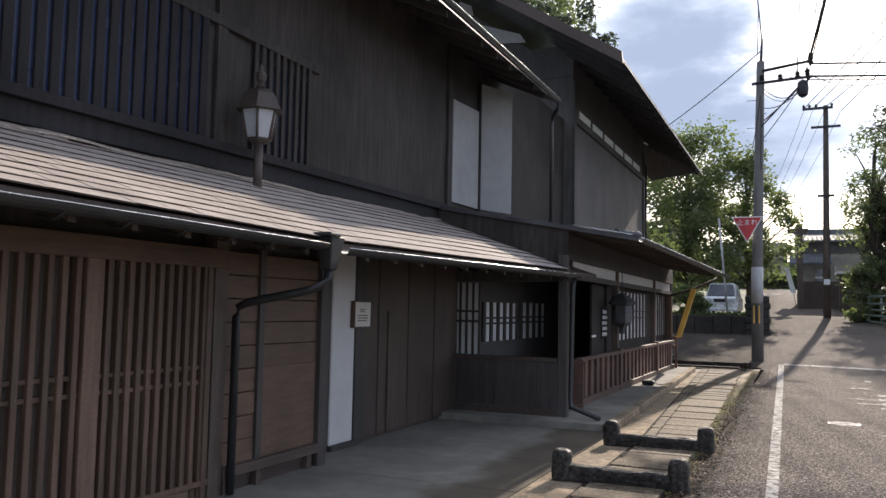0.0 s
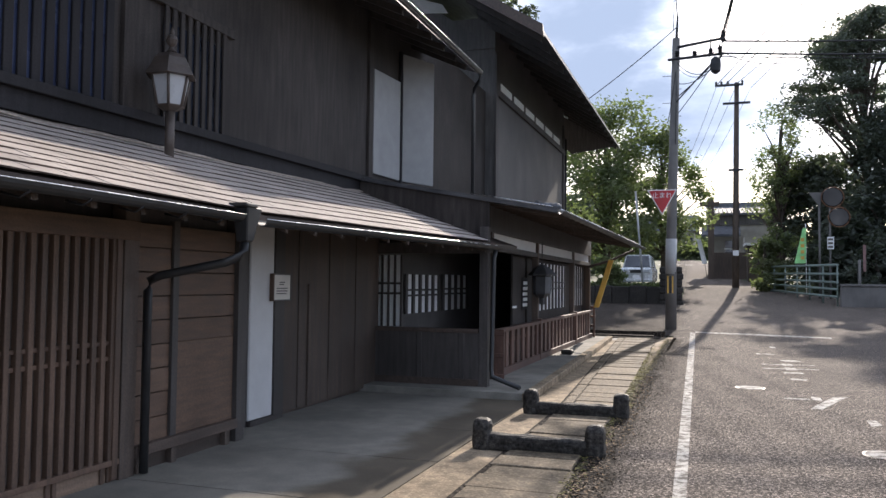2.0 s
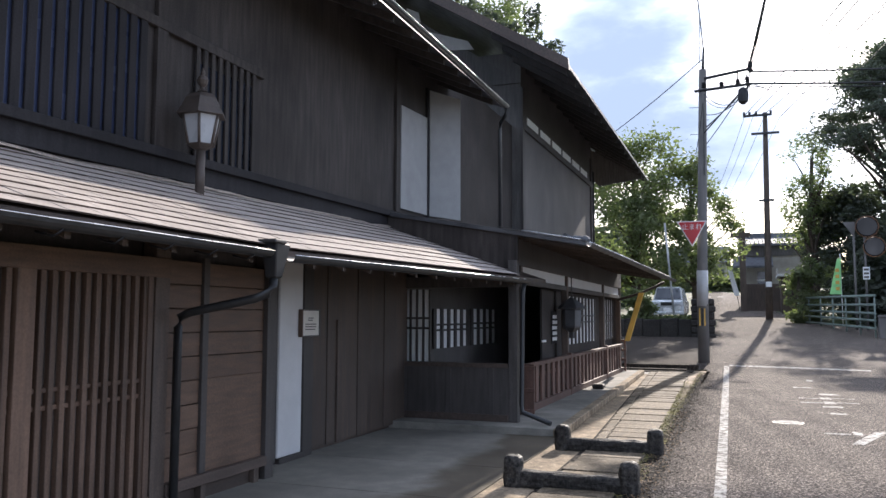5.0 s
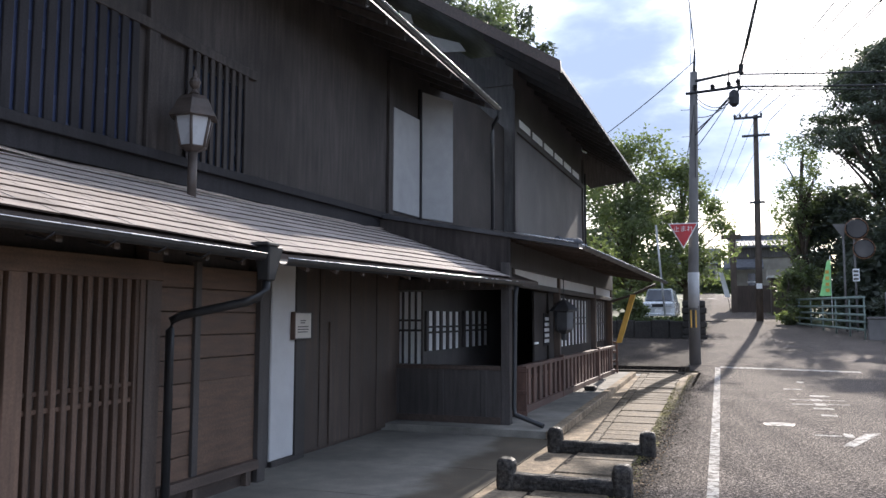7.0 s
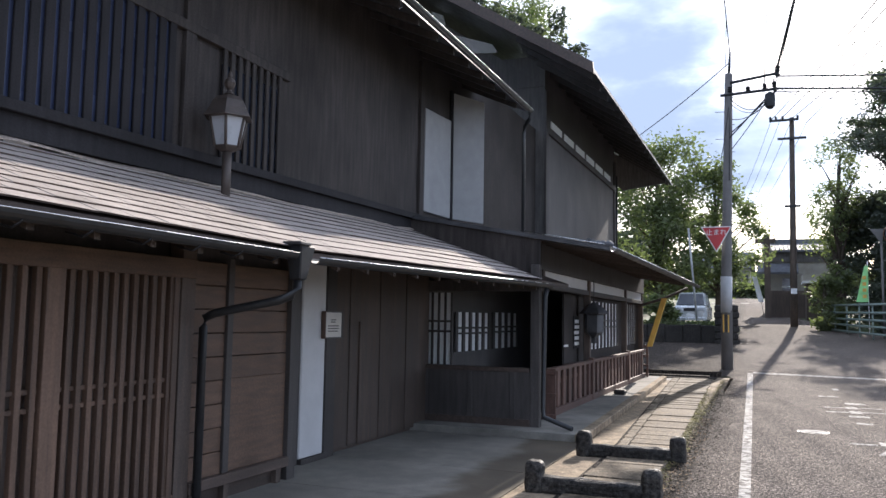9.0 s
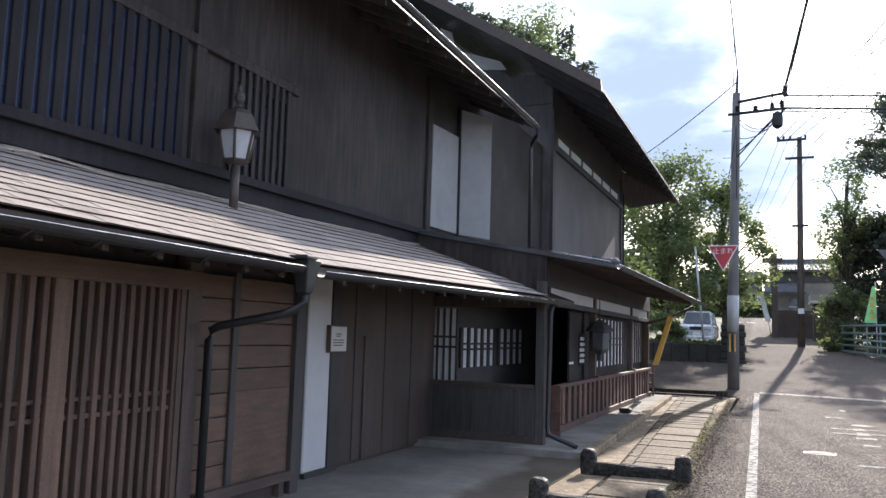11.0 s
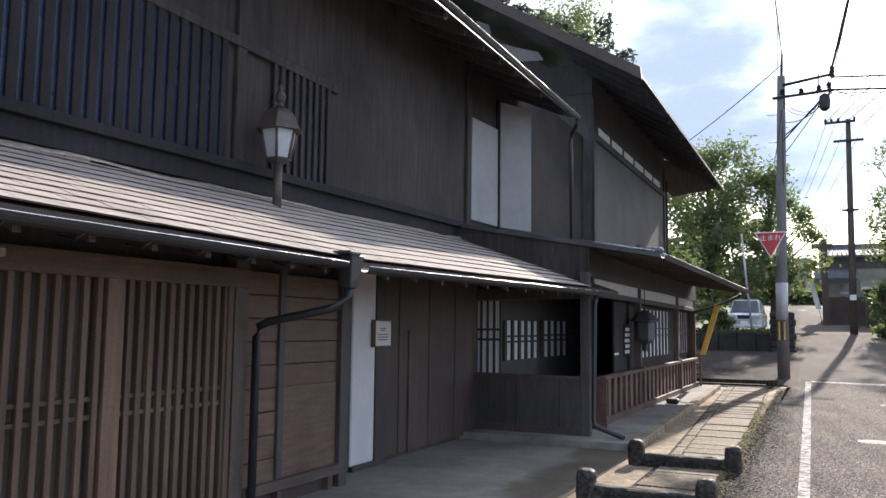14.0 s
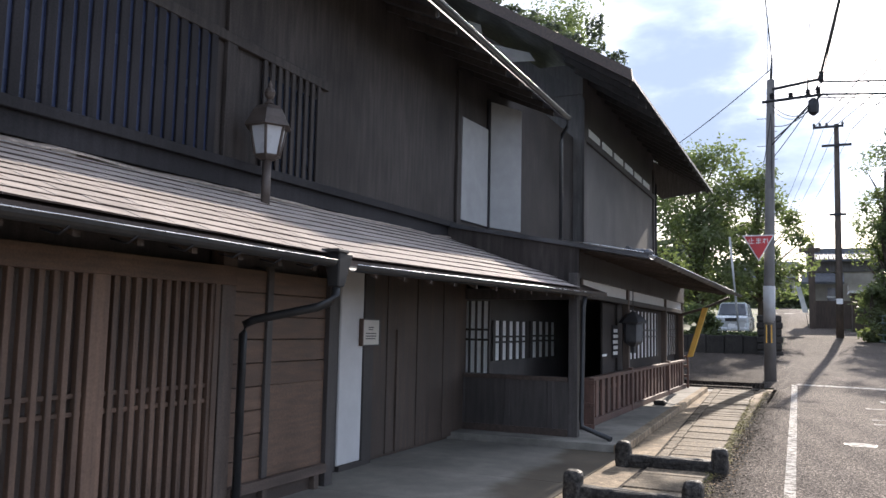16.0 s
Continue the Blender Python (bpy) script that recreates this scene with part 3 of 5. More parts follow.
# white window leaves
bm = bmesh.new()
prism(bm, [(UP_X, 11.74, 3.35), (UP_X, 12.89, 3.37), (UP_X, 12.89, 5.12), (UP_X, 11.76, 5.07)], (0.04, 0, 0))
part("plaster_window", bm, M_LEAFPLASTER, house, "pale grey plastered window leaf", 0.004)
boxpart("jamb", (UP_X, UP_X + 0.055, 12.897, 12.965, 3.33, 5.68), M_DARKBAR, house)
bm = bmesh.new()
a, b = Vector((-5.15, 12.985, 0)), Vector((-4.72, 13.42, 0))
n0 = Vector((0.5, -0.6, 0)).normalized() * 0.05
prism(bm, [(a.x, a.y, 3.37), (b.x, b.y, 3.32), (b.x, b.y, 5.55), (a.x, a.y, 5.65)], -n0)
part("plaster_window", bm, M_LEAFPLASTER, house, "pale grey plastered window leaf standing ajar", 0.005)

# upper roof of the townhouse
bm = bmesh.new()
prism(bm, [(-4.1, -4, 5.50), (-9.0, -4, 7.75), (-9.0, -4, 7.93), (-4.1, -4, 5.66)], (0, 18.1, 0))
part("roof", bm, M_ROOFMETAL, house, "dark sheet-metal main roof")
for i in range(26):
    y = -2 + i * 0.62
    bm = bmesh.new()
    prism(bm, [(-4.15, y, 5.42), (-5.3, y, 5.95), (-5.3, y, 6.05), (-4.15, y, 5.52)], (0, 0.06, 0))
    part("rafter", bm, M_BLACK, house)


bm = bmesh.new()
prism(bm, [(-9.0, -4, 7.75), (-13.4, -4, 5.6), (-13.4, -4, 5.78), (-9.0, -4, 7.93)], (0, 18.1, 0))
part("roof", bm, M_ROOFMETAL, house, "dark sheet-metal main roof")
boxpart("end_wall", (-12.6, -4.8, -3.2, -3.0, 0, 5.6), M_WOOD, house)
bm = bmesh.new()
prism(bm, [(-5.2, -3.2, 5.6), (-12.6, -3.2, 5.6), (-9.0, -3.2, 7.7)], (0, 0.2, 0))
part("end_gable", bm, M_WOOD, house)


def gutter(name, p0, p1, parent, r=0.055, label="black metal rain gutter"):
    """A half-round trough with a rolled front lip."""
    bm = bmesh.new()
    rows = []
    d = Vector(p1) - Vector(p0)
    out = Vector((d.y, -d.x, 0)).normalized()
    for q in (p0, p1):
        q = Vector(q)
        ring = [q + out * (r * math.cos(a)) + Vector((0, 0, -r * math.sin(a))) for a in [math.pi * k / 8 for k in range(9)]]
        ring += [q + out * ((r - 0.006) * math.cos(a)) + Vector((0, 0, -(r - 0.006) * math.sin(a))) for a in [math.pi * k / 8 for k in range(8, -1, -1)]]
        rows.append([bm.verts.new(v) for v in ring])
    n = len(rows[0])
    for k in range(n):
        bm.faces.new((rows[0][k], rows[0][(k + 1) % n], rows[1][(k + 1) % n], rows[1][k]))
    bm.faces.new(rows[0][::-1])
    bm.faces.new(rows[1])
    g = part(name, bm, M_METAL, parent, label)
    # The lip's paler steel carries the sun glint.
    bm = bmesh.new()
    wave = random.Random(int(d.length * 10))
    tube(bm, [Vector(p0).lerp(Vector(p1), k / 30) + out * r + Vector((0, 0, 0.004 + wave.uniform(-0.0012, 0.0012))) for k in range(31)], 0.0042, 8)
    part("lip", bm, M_GLINT, g, "rolled lip, bright steel for the sun's glint")
    return g


g1 = gutter("rain_gutter", (-3.53, -3, 2.13), (-3.53, 5.44, 2.11), house)
g2 = gutter("rain_gutter", (-3.50, 5.72, 2.09), (-2.87, 11.15, 2.12), house)
g3 = gutter("rain_gutter", (-4.03, -4, 5.56), (-4.03, 14.05, 5.52), house)
for y, drop in ((8.40, 0.24), (11.66, 0.13)):
    bm = bmesh.new()
    tube(bm, [(-4.03, y, 5.54), (-4.02, y + 0.03, 5.54 - drop * 0.35), (-4.03, y - 0.05, 5.54 - drop * 0.55), (-4.02, y - 0.01, 5.54 - drop * 0.8), (-4.03, y - 0.09, 5.54 - drop)], 0.006, 5)
    part("loose_wire", bm, M_POLE, g3, "bent loose gutter wire")
for i in range(12):
    y = 0.6 + i * 0.46
    bm = bmesh.new()
    tube(bm, [(-3.50, y, 2.12), (-3.50, y - 0.01, 2.06), (-3.56, y - 0.02, 2.03), (-3.68, y - 0.03, 2.06)], 0.008, 6)
    part("bracket", bm, M_IRON, g1)
for y, z, w in ((2.72, 2.20, 0.16), (2.9, 2.0, 0.10), (3.4, 2.20, 0.10), (2.66, 1.99, 0.12)):
    boxpart("rafter_end", (-4.32, -4.26, y, y + w, z - 0.03, z + 0.03), M_ENDGRAIN, house, "pale cut rafter end", 0.012)
# downpipe with its collecting box
bm = bmesh.new()
hexa(bm, [(-3.60, 5.50, 1.90), (-3.50, 5.50, 1.90), (-3.50, 5.60, 1.90), (-3.60, 5.60, 1.90), (-3.63, 5.46, 2.18), (-3.47, 5.46, 2.18), (-3.47, 5.68, 2.18), (-3.63, 5.68, 2.18)])
box(bm, -3.64, -3.46, 5.43, 5.60, 2.175, 2.21)
part("gutter_box", bm, M_METAL, house, "black metal rainwater box", 0.01)
bm = bmesh.new()
tube(bm, [(-3.55, 5.55, 1.94), (-3.55, 5.54, 1.84), (-3.58, 5.50, 1.77), (-3.66, 5.45, 1.73), (-4.25, 5.40, 1.62), (-4.33, 5.38, 1.58), (-4.34, 5.37, 1.50), (-4.34, 5.37, 0.02)], 0.036, 12)
part("downpipe", bm, M_METAL, house, "black rainwater downpipe")

# ---- gabled neighbour with the railed porch ----
hall = thing("porch_house", "tall dark wooden house with railed porch and deep eaves", "house")
PX, IX = -3.25, -4.8
bm = bmesh.new()
prism(bm, [(-5.0, 10.55, 0.0), (-2.385, 10.55, 0.0), (-2.785, 23.0, 0.0), (-5.0, 23.0, 0.0)], (0, 0, 0.10))
part("plinth", bm, M_CONC, hall, "grey concrete porch plinth", 0.004)
bm = bmesh.new()
prism(bm, [(-2.385, 10.5, 0.0), (-2.235, 10.5, 0.0), (-2.635, 23.0, 0.0), (-2.785, 23.0, 0.0)], (0, 0, 0.115))
part("plinth_edge", bm, M_EDGE, hall, "pale concrete edging strip", 0.012)
boxpart("inner_wall", (IX - 0.15, IX, 11.3, 22.6, 0, 3.06), M_HAZEWOOD, hall)
boxpart("side_wall", (-4.8, PX + 0.22, 11.0, 11.12, 0.0, 0.86), M_BLACK, hall, "dark board half wall")
for x in (-4.76, -4.05, -3.4):
    boxpart("stile", (x - 0.04, x + 0.04, 10.985, 11.0, 0.0, 0.86), M_BLACK, hall)
boxpart("bottom_rail", (-4.8, -3.145, 10.98, 11.0, 0.1, 0.2), M_WOODH, hall)
boxpart("sill_rail", (-4.8, -3.145, 10.98, 11.14, 0.86, 0.92), M_WOODH, hall)
boxpart("side_lintel", (-5.2, PX + 0.25, 11.02, 11.16, 2.02, 2.18), M_BLACK, hall)
bm = bmesh.new()
prism(bm, [(-5.19, 11.2, 2.1), (-3.05, 11.2, 2.1), (-3.05, 11.2, 2.80), (-3.34, 11.2, 2.86), (-5.19, 11.2, 3.16)], (0, 0.06, 0))
part("end_board", bm, M_UPPER, hall)
GABLE = Matrix.Translation((0, 0, 1.585)) @ Matrix.Scale(1.13, 4) @ Matrix.Translation((0, 0, -1.585))
boxpart("upper_wall", (-8.0, -4.41, 16.5, 25.0, 2.8, 7.4), M_HAZEWOOD, hall, "dark upper wall greyed for lens haze").matrix_basis = GABLE
boxpart("link_wall", (-5.40, -5.21, 14.2, 18.6, 2.6, 6.3), M_UPPER, hall)
boxpart("link_wall", (-12.6, -5.42, 14.0, 14.2, 0.0, 5.55), M_UPPER, hall)
boxpart("far_wall", (-9, PX, 22.4, 22.6, 0, 3.25), M_BLACK, hall)
boxpart("back_wall", (-12, -11.8, -3, 22.6, 0, 6), M_BLACK, hall)


def post(y, x=PX, w=0.12, z1=2.6, name="post"):
    boxpart(name, (x - w / 2, x + w / 2, y - w / 2, y + w / 2, 0.05, z1), M_WOOD, hall, "", 0.006)


for y in (11.95, 15.4, 19.7, 22.45):
    post(y)
boxpart("corner_post", (-3.135, -3.01, 10.99, 11.13, 0.0, 2.4), M_BLACK, hall)
boxpart("porch_beam", (PX - 0.08, PX + 0.08, 11.3, 22.5, 2.38, 2.85), M_BLACK, hall)
boxpart("lower_beam", (PX - 0.05, PX + 0.05, 11.3, 22.5, 2.10, 2.19), M_BLACK, hall)
for y0, y1 in ((12.05, 15.3), (15.5, 19.6), (19.8, 22.36)):
    boxpart("transom", (PX - 0.02, PX + 0.02, y0, y1, 2.19, 2.38), M_PLASTER, hall, "white plaster transom strip", 0)

# shoji windows


def shoji(x0, x1, y0, y1, z0, z1, bars, name="shoji_window", rails=(0.5,)):
    """A papered screen; it runs along x when y0 == y1, else along y."""
    w = new(name)
    w.parent = hall
    w["label"] = "white papered shoji window with dark bars"
    alongx = abs(y1 - y0) < 1e-6
    if alongx:
        boxpart("paper", (x0, x1, y0, y0 + 0.01, z0, z1), M_PAPER, w, "", 0)
    else:
        boxpart("paper", (x0 - 0.012, x0, y0, y1, z0, z1), M_PAPER, w, "", 0)
    L = (x1 - x0) if alongx else (y1 - y0)
    for i in range(bars + 1):
        c = L * i / bars
        h = 0.17 * L / bars
        if alongx:
            boxpart("bar", (x0 + c - h, x0 + c + h, y0 - 0.03, y0 - 0.002, z0, z1), M_BLACK, w)
        else:
            boxpart("bar", (x0 + 0.002, x0 + 0.03, y0 + c - h, y0 + c + h, z0, z1), M_BLACK, w)
    for r in (0.46, 0.60):
        z = z0 + (z1 - z0) * r
        if alongx:
            boxpart("cross_bar", (x0, x1, y0 - 0.034, y0 - 0.004, z - 0.016, z + 0.016), M_BLACK, w)
        else:
            boxpart("cross_bar", (x0 + 0.004, x0 + 0.034, y0, y1, z - 0.016, z + 0.016), M_BLACK, w)
    return w


shoji(-4.84, -4.42, 11.2, 11.2, 0.92, 2.0, 4)
shoji(IX + 0.015, IX + 0.015, 12.28, 13.95, 1.06, 1.72, 5)
shoji(IX + 0.015, IX + 0.015, 14.2, 15.75, 1.06, 1.74, 4)

# railing
rail = new("porch_railing")
rail.parent = hall
rail["label"] = "reddish brown wooden porch railing"
bmS = bmesh.new()
box(bmS, -0.02, 0.02, -0.095, 0.095, 0.20, 0.80)
rs = mesh_of("baluster", bmS, M_FENCE, 0.004)
for i in range(25):
    piece("baluster", rs, rail, pose(PX + 0.06, 12.42 + i * 0.405, 0))
boxpart("top_rail", (PX + 0.02, PX + 0.12, 12.1, 22.5, 0.80, 0.86), M_FENCE, rail)
boxpart("bottom_rail", (PX + 0.02, PX + 0.12, 12.1, 22.5, 0.10, 0.21), M_FENCE, rail)
for y in (15.4, 19.7):
    boxpart("rail_post", (PX + 0.04, PX + 0.13, y - 0.07, y + 0.07, 0.10, 0.90), M_FENCE, rail)
boxpart("middle_rail", (PX + 0.0, PX + 0.04, 12.1, 22.5, 0.60, 0.65), M_FENCE, rail)
boxpart("end_panel", (PX - 0.02, PX + 0.22, 12.04, 12.08, 0.10, 0.86), M_FENCE, rail)
for z in (0.14, 0.46, 0.80):
    boxpart("panel_rail", (PX - 0.03, PX + 0.23, 12.02, 12.045, z - 0.03, z + 0.03), M_FENCE, rail)
for x in (PX - 0.12, PX + 0.02, PX + 0.16):
    boxpart("end_stile", (x - 0.025, x + 0.025, 22.5, 22.56, 0.10, 0.97), M_FENCE, rail)
for z in (0.16, 0.42, 0.68, 0.94):
    boxpart("end_rail", (PX - 0.15, PX + 0.19, 22.49, 22.57, z - 0.03, z + 0.03), M_FENCE, rail)

# porch roof
bm = bmesh.new()
hexa(bm, [(-2.04, 11.15, 2.60), (-5.15, 11.15, 3.16), (-5.15, 22.05, 3.16), (-1.75, 22.05, 2.58), (-2.04, 11.15, 2.66), (-5.15, 11.15, 3.22), (-5.15, 22.05, 3.22), (-1.75, 22.05, 2.64)])
part("porch_roof", bm, M_ROOFMETAL, hall, "dark sheet-metal porch roof")
for i in range(22):
    y = 11.5 + i * 0.48
    bm = bmesh.new()
    prism(bm, [(-2.0, y, 2.56), (-3.4, y, 2.80), (-3.4, y, 2.87), (-2.0, y, 2.63)], (0, 0.06, 0))
    part("rafter", bm, M_WOOD, hall)
# Added strip: the sunlit line on the verge, as bright metal.
bm = bmesh.new()
tube(bm, [(-2.04, 11.14, 2.675), (-3.34, 11.14, 2.915)], 0.008, 6)
part("verge_flashing", bm, M_GLINT, hall, "added bright strip for sunlight along the verge")
for k in range(3):
    bm = bmesh.new()
    lathe(bm, (-2.06 - 0.12 * k, 11.2 + 0.25 * k, 2.66 + 0.03 * k), [(0.07, 0), (0.08, 0.03), (0.06, 0.06), (0.02, 0.08)], 10)
    part("end_tile", bm, M_TILE, hall)
gutter("rain_gutter", (-1.98, 11.1, 2.62), (-1.69, 22.1, 2.58), hall, 0.05)
# Added strip for the glinting eave edge.
bm = bmesh.new()
tube(bm, [(-2.10, 11.16, 2.695), (-1.81, 22.05, 2.675)], 0.014, 6)
part("eave_flashing", bm, M_GLINT, hall, "added bright strip for the glint along the eave")
bm = bmesh.new()
tube(bm, [(-2.35, 11.20, 2.755), (-2.04, 22.05, 2.735)], 0.035, 8)
part("ridge_roll", bm, M_ROOFMETAL, hall, "dark metal roll along the roof edge")
bm = bmesh.new()
tube(bm, [(-2.93, 11.12, 2.08), (-2.95, 11.1, 1.95), (-2.95, 11.0, 0.35), (-2.93, 10.98, 0.25), (-2.50, 10.85, 0.13)], 0.035, 12)
part("downpipe", bm, M_METAL, hall, "black rainwater downpipe")
bm = bmesh.new()
hexa(bm, [(-3.02, 21.9, 0.95), (-2.88, 21.9, 0.95), (-2.88, 22.0, 0.95), (-3.02, 22.0, 0.95), (-2.62, 21.9, 2.25), (-2.48, 21.9, 2.25), (-2.48, 22.0, 2.25), (-2.62, 22.0, 2.25)])
part("eave_brace", bm, M_YELLOW, hall, "yellow painted prop under the eave", 0.01)

# gabled upper roof
lower_parts = set(hall.children)
bm = bmesh.new()
prism(bm, [(-2.9, 14.15, 6.22), (-8.35, 14.15, 9.60), (-13.8, 14.15, 6.22), (-13.8, 14.15, 6.31), (-8.35, 14.15, 9.70), (-2.9, 14.15, 6.29)], (0, 13.4, 0))
part("gable_roof", bm, M_ROOFMETAL, hall, "dark steep gabled roof with deep overhang")
bm = bmesh.new()
prism(bm, [(-4.41, 16.47, 6.7), (-8.35, 16.47, 9.5), (-12.3, 16.47, 6.7)], (0, 0.15, 0))
part("gable_wall", bm, M_HAZEWOOD, hall)
bm = bmesh.new()
prism(bm, [(-2.85, 14.08, 6.10), (-8.35, 14.08, 9.50), (-8.35, 14.08, 9.76), (-2.87, 14.08, 6.33)], (0, 0.07, 0))
part("barge_board", bm, M_WOODH, hall, "weathered dark bargeboard")
bm = bmesh.new()
prism(bm, [(-5.48, 16.43, 7.56), (-6.60, 16.43, 7.66), (-6.60, 16.43, 8.12), (-5.62, 16.43, 7.77)], (0, 0.03, 0))
part("gable_plaster", bm, M_PLASTER, hall, "white plaster gable panel")
bm = bmesh.new()
prism(bm, [(-6.76, 16.43, 8.36), (-7.12, 16.43, 8.42), (-7.12, 16.43, 8.74), (-6.82, 16.43, 8.6)], (0, 0.03, 0))
part("gable_plaster", bm, M_PLASTER, hall, "white plaster gable panel")
for i in range(17):
    y = 14.6 + i * 0.78
    bm = bmesh.new()
    prism(bm, [(-3.0, y, 6.16), (-4.5, y, 7.09), (-4.5, y, 7.22), (-3.0, y, 6.29)], (0, 0.09, 0))
    part("rafter", bm, M_BLACK, hall)
for i in range(6):
    y0 = 17.0 + i * 1.25
    boxpart("vent_slot", (-4.41, -4.395, y0, y0 + 1.0, 5.88, 6.04), M_PAPER, hall, "pale slot window under the eave", 0)
for y in (16.55, 24.85):
    boxpart("post", (-4.41, -4.36, y - 0.09, y + 0.09, 2.9, 6.6), M_BLACK, hall)
boxpart("wall_rail", (-4.41, -4.35, 16.5, 25.0, 5.68, 5.82), M_BLACK, hall)
bm = bmesh.new()
tube(bm, [(-4.03, 14.0, 5.46), (-4.05, 14.02, 5.34), (-4.16, 14.1, 5.22), (-4.18, 14.12, 5.1), (-4.18, 14.12, 3.05)], 0.035, 10)
lower_parts.add(part("downpipe", bm, M_METAL, hall, "black rainwater downpipe"))
bm = bmesh.new()
tube(bm, [(-4.36, 25.05, 6.2), (-4.36, 25.05, 3.0)], 0.04, 8)
part("downpipe", bm, M_METAL, hall)

bm = bmesh.new()
prism(bm, [(-2.95, 26.6, 6.18), (-4.42, 26.6, 5.98), (-8.35, 26.6, 9.5)], (0, 0.06, 0))
part("end_gable_board", bm, M_HAZEWOOD, hall)
for o in hall.children:
    if o not in lower_parts:
        o.matrix_basis = GABLE

# ---- pavement in front ----
bm = bmesh.new()
box(bm, -5.0, -2.27, -6, 10.55, -0.08, -0.03)
apron = setting("apron", bm, M_COARSE, "smooth grey concrete forecourt before the townhouse", "pavement")
for y0, y1 in ((-6, 2.25), (2.25, 3.75), (3.75, 5.22), (5.22, 6.68), (6.68, 8.2), (8.2, 10.55)):
    boxpart("concrete_bay", (-5.0, -2.27, y0 + 0.008, y1 - 0.008, -0.05, 0.004), M_APRON, apron, "", 0.003)
bm = bmesh.new()
box(bm, -2.26, -0.95, -6, 24.95, -0.06, 0.0)
box(bm, -2.9, -2.26, 10.56, 22.99, -0.06, -0.002)
slabs = setting("pavement", bm, M_EDGE, "strip of worn stone slabs over the roadside drain", "pavement")
bm = bmesh.new()
prism(bm, [(-1.81, 1.0, 0.005), (-1.06, 1.0, 0.005), (-1.08, 10, 0.005), (-1.48, 24.3, 0.005), (-2.6, 24.3, 0.005), (-1.84, 10, 0.005)], (0, 0, -0.05))
part("slab_bed", bm, M_COARSE, slabs, "dark joints under the slabs")
bm = bmesh.new()
box(bm, -14, -2.265, 23.0, 24.95, -0.06, 0.0)
setting("yard", bm, M_CONC, "grey concrete yard beside the porch house", "pavement")
rng2 = random.Random(3)
y = 1.0
while y < 24:
    d = rng2.uniform(0.34, 0.48)
    bm = bmesh.new()
    if y > 9.7:
        c0, c1 = max(-2.6, -1.99 - 0.055 * (y - 12.9)) + 0.02, -1.16 - 0.028 * (y - 12.5)
        split = 0.17
        mid = c0 + (c1 - c0) * split
        for x0, x1 in ((c0, mid - 0.008), (mid + 0.008, c1)):
            bm = bmesh.new()
            box(bm, x0 - mid, x1 - mid + rng2.uniform(-.03, .03) * (x1 == c1), 0, d - rng2.uniform(0.012, 0.03), -0.03, 0.008 + rng2.uniform(0, 0.016))
            part("slab", bm, M_SLAB, slabs, "", 0.008, pose(mid, y, 0, 0, 0, rng2.uniform(-1.2, 1.2)))
        y += d
        continue
    box(bm, -0.36 + rng2.uniform(-.02, .02), 0.34 + rng2.uniform(-.03, .03), 0, d - 0.02, -0.03, 0.014 + rng2.uniform(0, 0.014))
    o = part("slab", bm, M_SLAB, slabs, "", 0.008, pose(-1.42 - 0.012 * max(0, y - 10), y, 0, 0, 0, rng2.uniform(-1, 1)))
    y += d

# ---- low stone barriers ----


def barrier(y, label):
    b = thing("stone_barrier", label, "barrier", "low barriers across the pavement")
    r = random.Random(int(y * 10))
    for x in (-2.06, -0.98):
        bm = bmesh.new()
        box(bm, x - 0.09, x + 0.09, y - 0.09, y + 0.09, -0.02, 0.29)
        bmesh.ops.subdivide_edges(bm, edges=bm.edges[:], cuts=5, use_grid_fill=True)
        for v in bm.verts:
            dx, dy, dz = (v.co.x - x) / 0.09, (v.co.y - y) / 0.09, max(0.0, (v.co.z - 0.17) / 0.12)
            k = max(1.0, math.sqrt(dx ** 4 + dy ** 4 + dz ** 4) ** 0.5)
            v.co = Vector((x + dx * 0.09 / k, y + dy * 0.09 / k, v.co.z if dz <= 0 else 0.17 + dz * 0.12 / k))
            v.co += noise.noise_vector(v.co * 6) * 0.012 + noise.noise_vector(v.co * 19) * 0.010
        part("stub_post", bm, M_STONE, b)
    bm = bmesh.new()
    box(bm, -2.0, -1.04, y - 0.075, y + 0.065, -0.01, 0.15)
    bmesh.ops.subdivide_edges(bm, edges=bm.edges[:], cuts=9, use_grid_fill=True)
    for v in bm.verts:
        dy, dz = (v.co.y - y + 0.005) / 0.07, (v.co.z - 0.07) / 0.08
        k = max(1.0, (dy ** 4 + dz ** 4) ** 0.25)
        v.co.y, v.co.z = y - 0.005 + dy * 0.07 / k, 0.07 + dz * 0.08 / k
        v.co += noise.noise_vector(v.co * 5) * 0.016 + noise.noise_vector(v.co * 17) * 0.010 + noise.noise_vector(v.co * 41) * 0.006
    part("crossbar", bm, M_STONE, b)
    return b


barrier(7.4, "blackened low barrier of two stubs and a crossbar")
barrier(9.6, "blackened low barrier beside the porch plinth")

bl = thing("loose_stone", "dark loose stone lying on the porch plinth", "stone")
bm = bmesh.new()
box(bm, -2.98, -2.74, 16.7, 16.95, 0.10, 0.2)
part("stone", bm, M_STONE, bl, "", 0.03)

